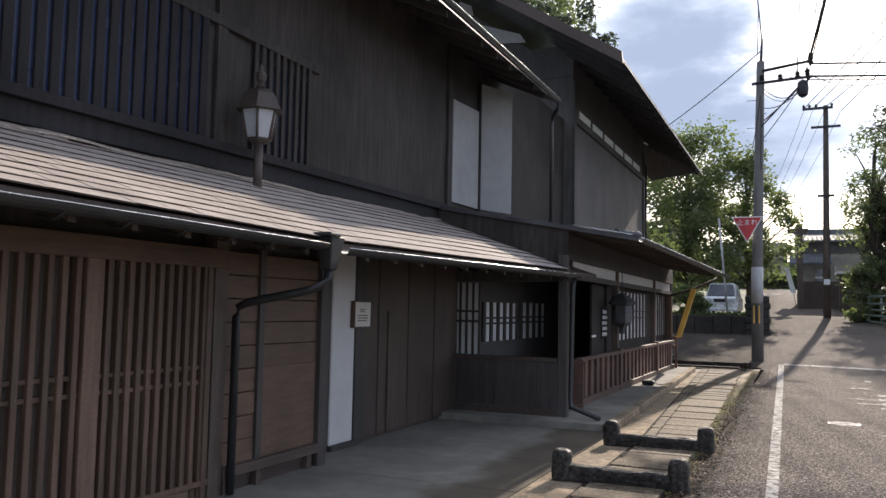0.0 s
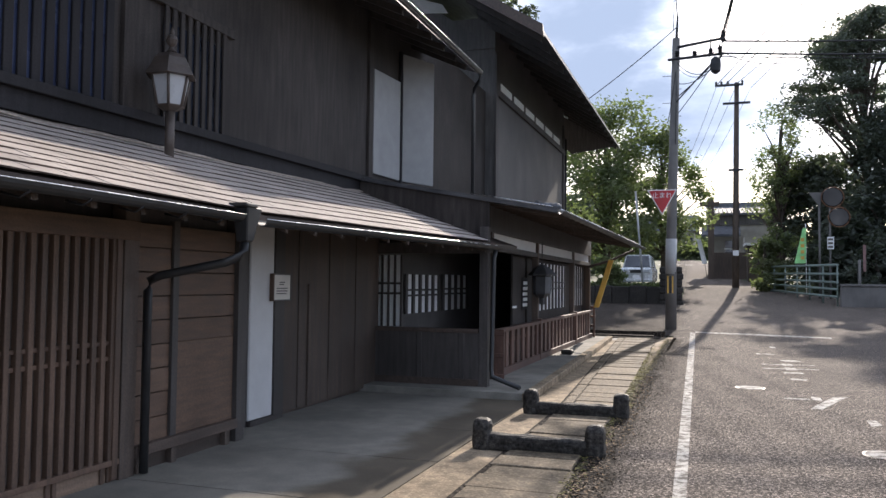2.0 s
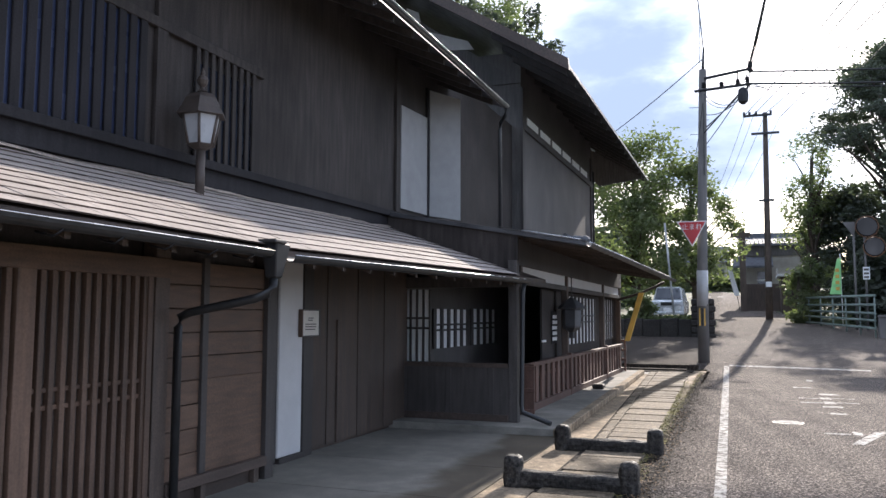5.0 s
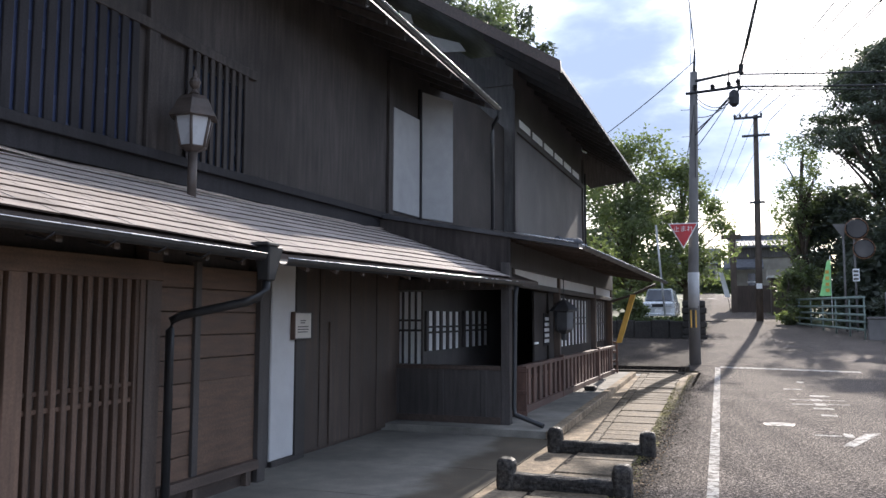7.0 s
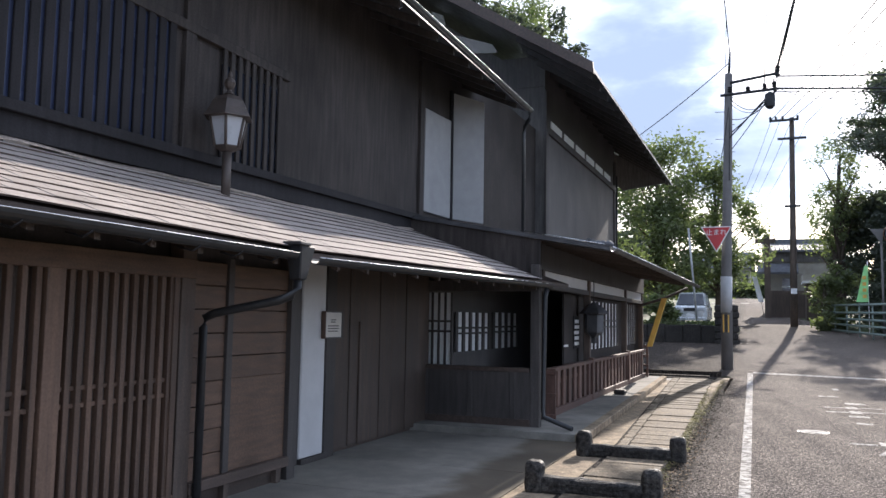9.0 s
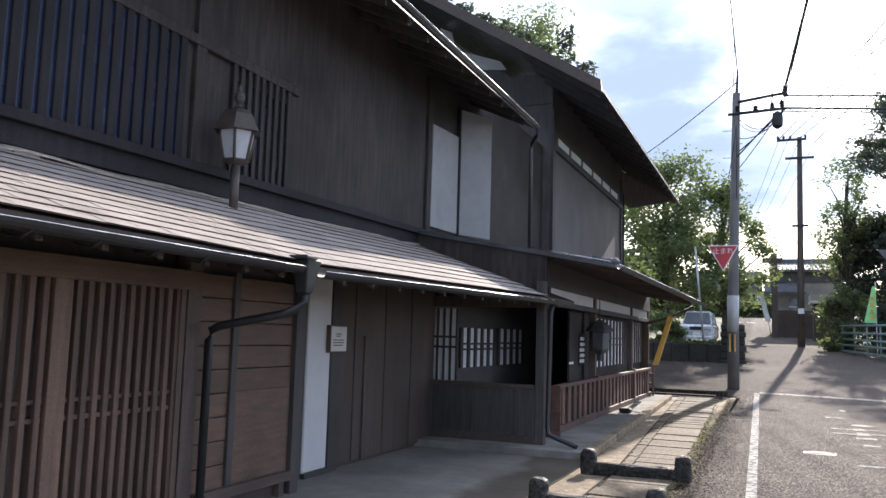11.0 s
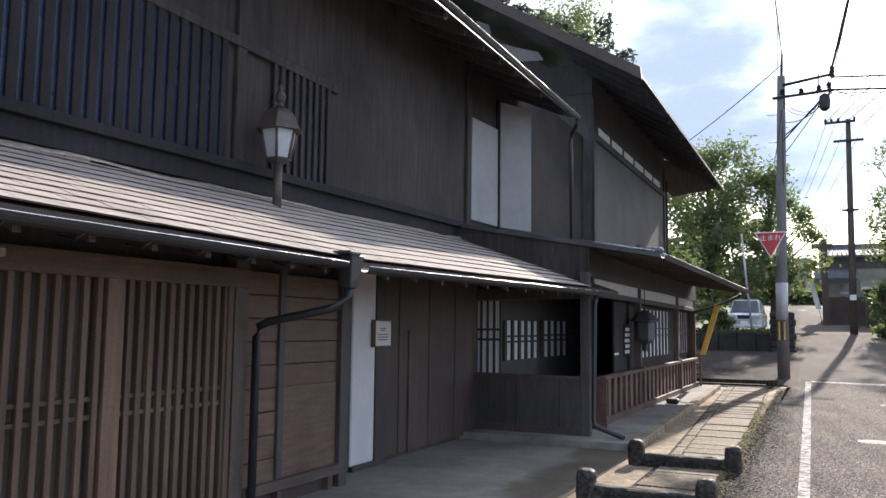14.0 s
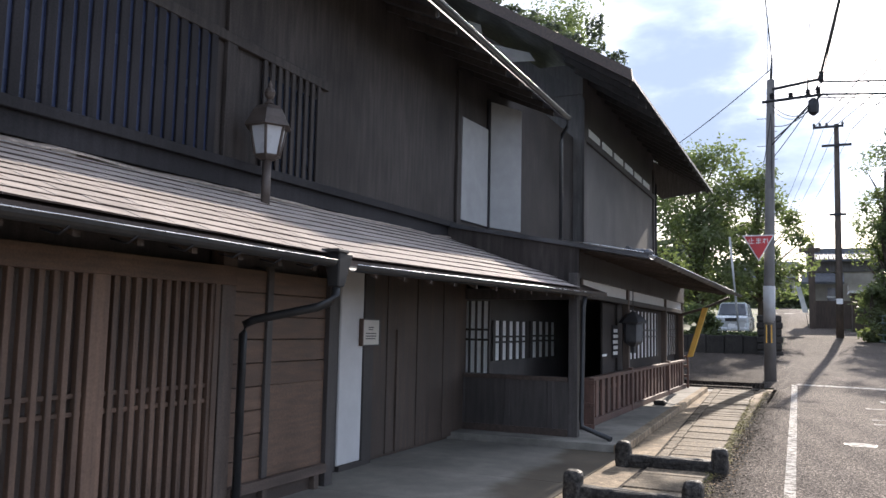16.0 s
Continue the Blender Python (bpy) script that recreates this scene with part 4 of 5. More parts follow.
# ---- wall lantern on the roof ----
lan = thing("lantern", "dark metal six-sided lantern with frosted panes on a post", "lamp")
LX, LY, LZ = -4.90, 6.31, 2.86
bm = bmesh.new()
tube(bm, [(LX, LY, LZ - 0.18), (LX, LY, LZ + 0.36)], 0.045, 12)
part("lamp_post", bm, M_LANTERN, lan)
bm = bmesh.new()
lathe(bm, (LX, LY, LZ), [(0.05, 0.345), (0.085, 0.36), (0.13, 0.385), (0.138, 0.395), (0.138, 0.40)], 6)
part("lamp_base", bm, M_LANTERN, lan)
for k in range(6):
    a0, a1 = math.pi / 3 * k, math.pi / 3 * (k + 1)
    p = [(LX + r * math.cos(a), LY + r * math.sin(a), LZ + z) for r, z, a in ((0.125, 0.40, a0), (0.125, 0.40, a1), (0.185, 0.69, a1), (0.185, 0.69, a0))]
    bm = bmesh.new()
    c = (Vector(p[0]) + Vector(p[2])) / 2 - Vector((LX, LY, LZ + 0.6))
    prism(bm, p, -Vector((c.x, c.y, 0)).normalized() * 0.006)
    part("glass_pane", bm, M_FROST, lan)
    bm = bmesh.new()
    tube(bm, [(LX + 0.128 * math.cos(a0), LY + 0.128 * math.sin(a0), LZ + 0.39), (LX + 0.19 * math.cos(a0), LY + 0.19 * math.sin(a0), LZ + 0.70)], 0.014, 6)
    part("rib", bm, M_LANTERN, lan)
bm = bmesh.new()
lathe(bm, (LX, LY, LZ), [(0.225, 0.675), (0.25, 0.68), (0.245, 0.70), (0.20, 0.77), (0.165, 0.85), (0.12, 0.895), (0.05, 0.915), (0.03, 0.92)], 6)
part("hood", bm, M_LANTERN, lan)
bm = bmesh.new()
lathe(bm, (LX, LY, LZ), [(0.03, 0.90), (0.055, 0.925), (0.03, 0.95), (0.018, 0.97), (0.045, 1.0), (0.058, 1.04), (0.045, 1.075), (0.018, 1.095), (0.022, 1.12), (0.004, 1.17)], 10)
part("finial", bm, M_LANTERN, lan)

# notice board
nb = thing("notice_board", "small pale framed notice board on the plaster strip", "notice board")
boxpart("board", (-4.70, -4.67, 7.90, 8.27, 1.37, 1.655), M_SIGNBOARD, nb)
for y0, y1, z0, z1 in ((7.90, 8.27, 1.355, 1.37), (7.90, 8.27, 1.655, 1.67), (8.27, 8.285, 1.355, 1.67)):
    boxpart("frame", (-4.715, -4.66, y0, y1, z0, z1), M_HAZEWOOD, nb)
for z, y0, y1 in ((1.57, 8.02, 8.14), (1.545, 8.02, 8.12), (1.50, 7.96, 8.20), (1.47, 7.96, 8.2), (1.44, 7.96, 8.18)):
    boxpart("text_bar", (-4.67, -4.667, y0, y1, z - 0.006, z + 0.006), M_INK, nb, "", 0)
boxpart("frame", (-4.715, -4.66, 7.88, 7.90, 1.355, 1.67), M_BROWN, nb)

# shoji seen through the porch
shoji(-3.4, -3.4, 15.9, 19.5, 1.02, 2.02, 9)
shoji(-3.4, -3.4, 20.9, 22.3, 1.00, 2.06, 4)
paper_rack = new("paper_rack")
paper_rack.parent = hall
paper_rack["label"] = "short ladder of white paper slips on a dark frame"
for i, (y0, w) in enumerate(((14.95, 0.36), (14.98, 0.34), (14.94, 0.38), (14.98, 0.36), (15.0, 0.3))):
    boxpart("slip", (-3.41, -3.395, y0, y0 + w, 1.14 + i * 0.105, 1.205 + i * 0.105), M_PAPER, paper_rack, "", 0)
boxpart("slip", (-3.41, -3.395, 14.12, 14.42, 1.13, 1.17), M_PAPER, paper_rack, "", 0)
boxpart("frame", (-3.415, -3.405, 14.9, 15.4, 1.08, 1.70), M_DARKBAR, paper_rack, "", 0)
boxpart("inner_screen", (-3.46, -3.42, 15.4, 22.4, 0.1, 2.1), M_UPPER, hall)
boxpart("inner_screen", (-3.46, -3.42, 14.2, 15.2, 0.1, 2.1), M_UPPER, hall)
hl = thing("hanging_lantern", "dark iron lantern hanging in the porch", "lamp")
bm = bmesh.new()
lathe(bm, (-3.10, 15.3, 0), [(0.05, 1.18), (0.06, 1.30), (0.17, 1.38), (0.18, 1.41), (0.19, 1.72), (0.17, 1.75)], 6)
part("body", bm, M_ROOFMETAL, hl)
bm = bmesh.new()
lathe(bm, (-3.10, 15.3, 0), [(0.27, 1.74), (0.28, 1.77), (0.20, 1.85), (0.10, 1.92), (0.03, 1.97)], 6)
part("roof", bm, M_ROOFMETAL, hl)
bm = bmesh.new()
tube(bm, [(-3.10, 15.3, 1.94), (-3.10, 15.3, 2.4)], 0.01, 6)
part("chain", bm, M_ROOFMETAL, hl)
bm = bmesh.new()
tube(bm, [(-3.2, 21.95, 2.05), (-2.55, 21.95, 2.24), (-1.95, 21.95, 2.52)], 0.035, 8)
part("eave_strut", bm, M_WOOD, hall)

# ---- utility pole with stop sign ----


def lettering(body, size, place, material, parent, name="lettering"):
    """Raised writing from the built-in font, as a mesh."""
    cu = bpy.data.curves.new(name, "FONT")
    cu.body, cu.size, cu.align_x, cu.align_y, cu.extrude = body, size, "CENTER", "CENTER", 0.002
    tmp = bpy.data.objects.new(name, cu)
    me = bpy.data.meshes.new_from_object(tmp)
    bpy.data.objects.remove(tmp)
    me.materials.clear()
    me.materials.append(material)
    ob = new(name, me)
    ob.parent = parent
    ob.matrix_basis = place
    return ob


pole = thing("utility_pole", "grey concrete utility pole with crossarms beside the street", "utility pole")
UX, UY, UZ = -1.22, 27.0, 0.17
bm = bmesh.new()
tube(bm, [(UX, UY, UZ - 0.3), (UX + 0.02, UY, 3), (UX + 0.19, UY, 9.75)], [0.185, 0.165, 0.12], 16)
part("shaft", bm, M_POLE, pole)
bm = bmesh.new()
tube(bm, [(UX + 0.005, UY, 1.95), (UX + 0.02, UY, 3.1)], 0.178, 16)
part("wrap", bm, M_WRAP, pole, "pale protective wrap")
for i in range(3):
    boxpart("hazard_stripe", (UX - 0.10 + i * 0.075, UX - 0.06 + i * 0.075, UY - 0.20, UY - 0.185, 1.32, 1.88), M_YELLOW if i != 1 else M_IRON, pole, "yellow and black hazard plate", 0)
bm = bmesh.new()
tube(bm, [(UX + 0.19, UY, 9.6), (UX + 0.24, UY, 10.5)], [0.05, 0.03], 8)
part("top_rod", bm, M_IRON, pole)
bm = bmesh.new()
tube(bm, [(UX + 0.1, UY, 10.0), (UX + 0.14, UY, 11.6)], 0.012, 6)
part("lightning_rod", bm, M_IRON, pole)
for nm, x0, z0, x1, z1 in (("crossarm", -0.98, 9.42, 0.42, 9.60), ("crossarm", -1.30, 9.02, 0.48, 9.10), ("brace", -1.03, 7.6, 0.25, 9.0)):
    bm = bmesh.new()
    tube(bm, [(x0, UY - 0.1, z0), (x1, UY - 0.1, z1)], 0.05 if nm == "crossarm" else 0.022, 8)
    part(nm, bm, M_IRON, pole)
for x, z, h in ((0.44, 9.48, 0.38), (0.34, 9.15, 0.2), (-1.0, 9.1, 0.2), (-0.45, 9.1, 0.16), (0.05, 9.1, 0.2)):
    bm = bmesh.new()
    lathe(bm, (x, UY - 0.1, z), [(0.05, 0), (0.09, h * 0.2), (0.05, h * 0.35), (0.09, h * 0.55), (0.05, h * 0.7), (0.08, h * 0.85), (0.03, h)], 10)
    part("insulator", bm, M_IRON, pole)
bm = bmesh.new()
lathe(bm, (0.2, UY - 0.1, 8.45), [(0.06, 0), (0.15, 0.08), (0.17, 0.3), (0.15, 0.48), (0.05, 0.56)], 12)
part("switch_can", bm, M_IRON, pole, "dark grey switch canister")
for i in range(16):
    bm = bmesh.new()
    z = 2.2 + i * 0.45
    s = 1 if i % 2 else -1
    tube(bm, [(UX + 0.05, UY, z), (UX + 0.05 + s * 0.30, UY - 0.02, z)], 0.010, 5)
    if z > 3.3 and not 3.8 < z < 4.8:
        part("step_bolt", bm, M_IRON, pole)
    else:
        bm.free()
sg = thing("stop_sign", "red inverted-triangle stop sign with white letters on a pole", "road sign")
bm = bmesh.new()
prism(bm, [(-1.95, 26.74, 4.70), (-1.00, 26.74, 4.70), (-1.475, 26.74, 3.86)], (0, 0.02, 0))
part("border", bm, M_WHITE, sg, "white sign border", 0.004)
bm = bmesh.new()
prism(bm, [(-1.895, 26.73, 4.668), (-1.055, 26.73, 4.668), (-1.475, 26.73, 3.925)], (0, 0.008, 0))
part("plate", bm, M_RED, sg, "red sign face")
lettering("\u6b62\u307e\u308c", 0.215, pose(-1.475, 26.722, 4.50, 90, 0, 0), M_WHITE, sg)
bm = bmesh.new()
tube(bm, [(-1.46, 26.77, 4.4), (UX + 0.06, UY, 4.4)], 0.02, 6)
part("bracket", bm, M_IRON, sg)


def cable(p0, p1, sag=0.3, r=0.014, label="black overhead cable strung between poles"):
    bm = bmesh.new()
    p0, p1 = Vector(p0), Vector(p1)
    tube(bm, [p0.lerp(p1, k / 10) - Vector((0, 0, sag * (1 - (2 * k / 10 - 1) ** 2))) for k in range(11)], r, 5)
    return tagged(part("overhead_cable", bm, M_WIRE), label, "cable", "overhead cables")


cable((0.44, 26.9, 9.50), (26, 30, 9.9), 0.5, 0.03)
cable((0.44, 26.9, 9.10), (26, 29.5, 9.0), 0.45, 0.035)
cable((0.34, 26.9, 9.0), (26, 29, 8.9), 0.5, 0.018)
cable((-1.0, 26.9, 10.1), (-5.1, 30.5, 8.3), 0.1, 0.016)
cable((0.44, 26.9, 9.8), (2.6, 2, 13.2), 0.25, 0.04, "thick black overhead cable strung between poles")
cable((0.05, 26.9, 9.3), (0.5, 2, 13.5), 0.3, 0.012)
cable((-0.98, 26.9, 10.4), (-0.9, 2, 14), 0.3, 0.02)
cable((0.42, 26.9, 9.1), (-1.1, 27.0, 7.7), 0.05, 0.02)
cable((0.2, 26.9, 8.9), (-1.0, 26.95, 7.2), 0.05, 0.014)
cable((-1.0, 26.9, 8.9), (0.2, 26.9, 8.75), 0.35, 0.014)
for x0, z0, x1, z1 in ((0.40, 12.72, 5.05, 10.1), (0.85, 12.70, 5.4, 10.0), (1.44, 12.72, 5.55, 9.1), (2.14, 12.42, 7.2, 11.5)):
    cable((x0, 46, z0), (x1, 10, z1), 0.25, 0.022)
    cable((x0, 46, z0), (x0 - 3.6, 75, 10.5), 0.5, 0.012)
cable((4.89, 52, 14.5), (8.2, 10, 11.6), 0.25, 0.022)
cable((0.30, 26.9, 8.9), (2.3, 2, 13.0), 0.35, 0.016)
cable((0.38, 26.85, 9.15), (0.2, 26.85, 8.8), 0.12, 0.02)
cable((0.42, 26.85, 9.5), (-0.2, 26.85, 9.15), 0.2, 0.014)
cable((-1.02, 26.9, 9.2), (-1.05, 26.85, 6.2), 0.0, 0.012)
cable((0.30, 26.9, 9.3), (1.7, 2, 13.6), 0.3, 0.012)
cable((0.10, 26.88, 10.4), (0.0, 26.88, 8.95), 0.06, 0.012)
cable((-0.95, 26.9, 8.2), (0.42, 26.88, 9.05), 0.28, 0.014)
cable((0.44, 26.9, 9.12), (3.4, 27.3, 9.1), 0.42, 0.014)
cable((-1.0, 26.9, 8.75), (0.40, 26.86, 9.02), 0.5, 0.010)
cable((-1.04, 26.85, 8.6), (-1.3, 26.85, 6.9), 0.1, 0.012)
p2 = thing("utility_pole", "slim dark utility pole with crossarms by the guardrail", "utility pole")
bm = bmesh.new()
tube(bm, [(1.30, 46, 1.0), (1.33, 46, 5), (1.41, 46, 12.75)], [0.19, 0.17, 0.12], 12)
part("shaft", bm, M_BARK, p2)
for x0, x1, z in ((0.28, 1.75, 12.6), (0.68, 2.1, 11.58), (0.95, 1.75, 7.9)):
    boxpart("crossarm", (x0, x1, 45.8, 45.9, z - 0.06, z + 0.06), M_IRON, p2)
for x in (0.34, 0.62, 0.95, 1.7):
    bm = bmesh.new()
    lathe(bm, (x, 45.85, 12.66), [(0.03, 0), (0.07, 0.05), (0.06, 0.14), (0.02, 0.18)], 8)
    part("insulator", bm, M_IRON, p2)
boxpart("number_plate", (1.17, 1.47, 45.8, 45.82, 3.22, 3.5), M_WHITE, p2, "blank pale plate", 0)

# ---- markings further on ----
STROKE = "worn white stroke of painted road lettering"
for x0, x1, y0, y1 in ((1.45, 1.60, 21.9, 22.4), (1.02, 1.43, 19.8, 20.0), (1.37, 1.58, 17.2, 17.6), (1.37, 1.57, 16.3, 16.8), (1.29, 1.62, 15.68, 15.93), (1.31, 1.56, 14.62, 14.85),
                       (0.99, 1.36, 17.3, 17.42), (1.59, 2.0, 17.38, 17.5), (0.97, 1.35, 16.42, 16.55), (1.58, 1.98, 16.55, 16.68), (1.0, 1.34, 12.15, 12.28)):
    flat("road_letter_stroke", [(x0, y0), (x1, y0), (x1, y1), (x0, y1)], STROKE)
flat("road_letter_stroke", [(1.61 + 0.2 * math.cos(k * 0.3927), 18.3 + 0.22 * math.sin(k * 0.3927)) for k in range(16)], STROKE)
flat("road_letter_stroke", [(1.38, 12.51), (1.37, 12.07), (1.49, 12.12), (1.50, 12.49)], STROKE)
flat("road_letter_stroke", [(1.24, 11.27), (1.38, 11.28), (1.89, 12.72), (1.69, 12.63), (1.36, 11.67)], STROKE)
flat("road_letter_stroke", [(1.75, 10.12), (1.88, 10.23), (1.88, 10.61), (1.77, 10.56)], STROKE)
for x, y, r in ((0.60, 13.25, 0.20), (1.60, 8.45, 0.20), (4.75, 23.05, 0.28)):
    disc("valve_cover", x, y, r + 0.02, "dark ring of a round cover set in the asphalt", "road cover", M_IRON)
    flat("valve_cover", [(x + r * math.cos(2 * math.pi * k / 20), y + r * math.sin(2 * math.pi * k / 20)) for k in range(20)], "white painted round cover set in the asphalt", "road cover", 0.012, M_PAINT)

for x in (-4.6, -3.4, -2.2):
    flat("far_crossing_bar", [(x, 74.5), (x + 0.7, 74.5), (x + 0.7, 76), (x, 76)], "white crossing bar on the far road")

# ---- across the side road ----
lw = thing("low_wall", "dark stone retaining wall topped with grass", "wall")
for i in range(9):
    x = -9.0 + i * 0.78
    boxpart("wall_block", (x, x + 0.765, 37.3, 37.9, 0.5, 1.50 + 0.04 * (i % 2)), M_STONE, lw, "", 0.03)
boxpart("corner_pier", (-2.15, -1.22, 37.2, 38.3, 0.55, 2.42), M_STONE, lw, "dark stacked stone pier", 0.08)
for i in range(6):
    boxpart("pier_course", (-2.2 + 0.02 * (i % 2), -1.14 - 0.05 * (i % 2), 37.14, 37.25, 0.6 + i * 0.31, 0.85 + i * 0.31), M_STONE, lw, "", 0.03)
boxpart("terrace", (-14, -1.3, 38.0, 52, 0.4, 1.42), M_EARTH, None)
tagged(bpy.data.objects["terrace"], "grassy parking terrace behind the low wall", "ground", kind="structure")
# Kerb coloured dark to stand in for the shade on its face.
bm = bmesh.new()
box(bm, -30, -1.3, 24.95, 25.25, -0.05, 0.17)
setting("kerb", bm, M_COARSE, "concrete kerb of the side road, dark for its shaded face", "kerb")
bm = bmesh.new()
box(bm, -9.0, -1.40, 23.95, 24.945, -0.02, 0.022)
setting("drain_channel", bm, M_COARSE, "dark channel strip at the foot of the kerb", "drain")
bm = bmesh.new()
box(bm, -3.6, -1.6, 24.4, 24.85, 0.022, 0.07)
tagged(part("drain_grate", bm, M_COARSE, None, "", 0.01), "dark gritty drain cover before the kerb", "drain cover")

car = thing("parked_car", "silver compact van parked on the terrace, nose out", "car")
bm = bmesh.new()
hexa(bm, [(-4.35, 41, 1.75), (-2.75, 41, 1.75), (-2.75, 45, 1.75), (-4.35, 45, 1.75), (-4.33, 41.0, 2.45), (-2.77, 41.0, 2.45), (-2.75, 45, 2.5), (-4.35, 45, 2.5)])
part("body", bm, M_CAR, car, "", 0.09)
bm = bmesh.new()
hexa(bm, [(-4.30, 41.5, 2.44), (-2.80, 41.5, 2.44), (-2.80, 44.9, 2.44), (-4.30, 44.9, 2.44), (-4.15, 42.2, 3.15), (-2.95, 42.2, 3.15), (-2.95, 44.7, 3.15), (-4.15, 44.7, 3.15)])
part("cabin", bm, M_CAR, car, "", 0.07)
bm = bmesh.new()
prism(bm, [(-4.20, 41.52, 2.50), (-2.90, 41.52, 2.50), (-3.0, 42.08, 3.06), (-4.10, 42.08, 3.06)], (0, -0.03, 0.02))
part("windscreen", bm, M_DARKGLASS, car, "dark windscreen")
for x in (-4.22, -3.18):
    boxpart("headlight", (x, x + 0.3, 40.97, 41.05, 2.2, 2.36), M_FROST, car, "clear headlight", 0.02)
boxpart("grille", (-3.85, -3.25, 40.97, 41.03, 2.18, 2.34), M_RUBBER, car, "black grille", 0.01)
boxpart("number_plate", (-3.72, -3.38, 40.96, 40.99, 1.9, 2.06), M_WHITE, car, "blank pale plate", 0)
boxpart("bumper", (-4.36, -2.74, 40.93, 41.05, 1.72, 1.88), M_CAR, car, "", 0.03)
for x in (-4.25, -2.98):
    for y in (41.7, 44.2):
        bm = bmesh.new()
        tube(bm, [(x, y, 1.70), (x + 0.16, y, 1.70)], 0.28, 18)
        w = part("wheel", bm, M_RUBBER, car, "black tyre")
bm = bmesh.new()
tube(bm, [(-3.10, 40, 1.2), (-3.49, 40, 6.2)], 0.05, 10)
tagged(part("leaning_post", bm, M_WRAP), "slim pale steel post on the terrace edge", "post")

# ---- guardrail, mirrors and banner ----
gr = thing("guardrail", "grey-green painted steel guardrail with five rails", "guardrail")
GA, GB = Vector((5.22, 38, 0.72)), Vector((2.68, 45, 1.24))
for i in range(7):
    p = GA.lerp(GB, i / 6)
    bm = bmesh.new()
    tube(bm, [p - Vector((0, 0, 0.2)), p + Vector((0, 0, 1.80 - 0.075 * i))], 0.035, 8)
    part("post", bm, M_GREENRAIL, gr)
for za, zb in ((2.53, 2.59), (2.14, 2.24), (1.77, 1.97), (1.47, 1.70), (1.14, 1.40)):
    bm = bmesh.new()
    tube(bm, [Vector((GA.x, GA.y - 0.08, za)), Vector((GB.x, GB.y - 0.08, zb))], 0.055, 10)
    part("rail", bm, M_GREENRAIL, gr)
bp = thing("bridge_parapet", "dark weathered concrete parapet in deep shade", "wall")
boxpart("parapet", (5.3, 16, 37.6, 37.9, 0.6, 1.6), M_POLE, bp, "", 0.03)
boxpart("coping", (5.28, 16, 37.55, 37.95, 1.6, 1.7), M_POLE, bp, "", 0.02)
for nm, x, z0, z1 in (("mirror_post", 4.89, 0.9, 6.0), ("mirror_post", 5.34, 0.9, 6.0)):
    t = thing("road_mirror", "round convex road mirror on a slim post", "road mirror", "road mirrors")
    bm = bmesh.new()
    tube(bm, [(x, 41, z0), (x, 41, z1)], 0.05, 8)
    part("post", bm, M_POLE, t)
    if x < 5:
        bm = bmesh.new()
        prism(bm, [(4.42, 40.9, 6.03), (5.0, 40.95, 6.03), (4.92, 40.95, 5.3)], (0, 0.03, 0))
        part("sign_back", bm, M_POLE, t, "grey back of a triangular sign")
    else:
        for cx, cz, r, mt in ((5.45, 5.78, 0.46, M_MIRROR), (5.72, 4.84, 0.44, M_MIRROR)):
            bm = bmesh.new()
            tube(bm, [(cx, 40.86, cz), (cx, 40.92, cz)], [r * 0.9, r], 24)
            part("mirror_face", bm, mt, t, "convex mirror")
            bm = bmesh.new()
            tube(bm, [(cx + (r + 0.02) * math.cos(2 * math.pi * k / 24), 40.9, cz + (r + 0.02) * math.sin(2 * math.pi * k / 24)) for k in range(25)], 0.022, 6)
            part("rim", bm, M_ORANGE, t, "orange mirror rim")
        boxpart("plate", (5.21, 5.49, 40.9, 40.92, 3.34, 3.92), M_WHITE, t, "white plate with black marks", 0)
        for z in (3.45, 3.62, 3.8):
            boxpart("mark", (5.24, 5.45, 40.885, 40.9, z - 0.05, z + 0.05), M_INK, t, "", 0)
fl = thing("banner", "pale green nobori banner on a thin pole", "banner")
bm = bmesh.new()
tube(bm, [(4.52, 43, 0.9), (4.5, 43, 4.7)], 0.02, 6)
part("pole", bm, M_WHITE, fl)
bm = bmesh.new()
prism(bm, [(3.98, 43, 2.73), (4.50, 42.95, 2.73), (4.52, 42.95, 4.50), (4.36, 43, 4.45)], (0, 0.012, 0))
part("cloth", bm, M_FLAG, fl)
for z in (3.0, 3.3, 3.6, 3.9):
    boxpart("mark", (4.26, 4.42, 42.93, 42.94, z - 0.08, z + 0.08), M_YELLOW, fl, "", 0)
dl = thing("delineator", "slim white roadside delineator post", "post", "delineators")
bm = bmesh.new()
tube(bm, [(6.07, 37.9, 0.6), (6.07, 37.9, 2.75)], 0.06, 8)
part("post", bm, M_POLE, dl)
tagged(boxpart("narrow_sign", (6.72, 6.84, 41, 41.03, 2.3, 3.55), M_DULL, None, "", 0.005), "narrow faded red upright sign", "sign")

# ---- houses up the street ----
fh = thing("tiled_house", "cream house with grey tiled roof up the street", "house")
boxpart("wall", (0.15, 4.4, 60, 68, 1.9, 6.2), M_WALLFAR, fh)
bm = bmesh.new()
prism(bm, [(-0.3, 59.6, 6.6), (-0.3, 64, 7.45), (-0.3, 68.4, 6.6), (-0.3, 68.4, 6.75), (-0.3, 64, 7.6), (-0.3, 59.6, 6.75)], (5.6, 0, 0))
part("roof", bm, M_TILE, fh)
for i in range(20):
    bm = bmesh.new()
    x = -0.25 + i * 0.28
    tube(bm, [(x, 59.55, 6.76), (x, 64, 7.61)], 0.03, 6)
    part("roof_tile", bm, M_TILE, fh)
boxpart("ridge", (-0.35, 5.35, 63.85, 64.15, 7.56, 7.90), M_TILE, fh)
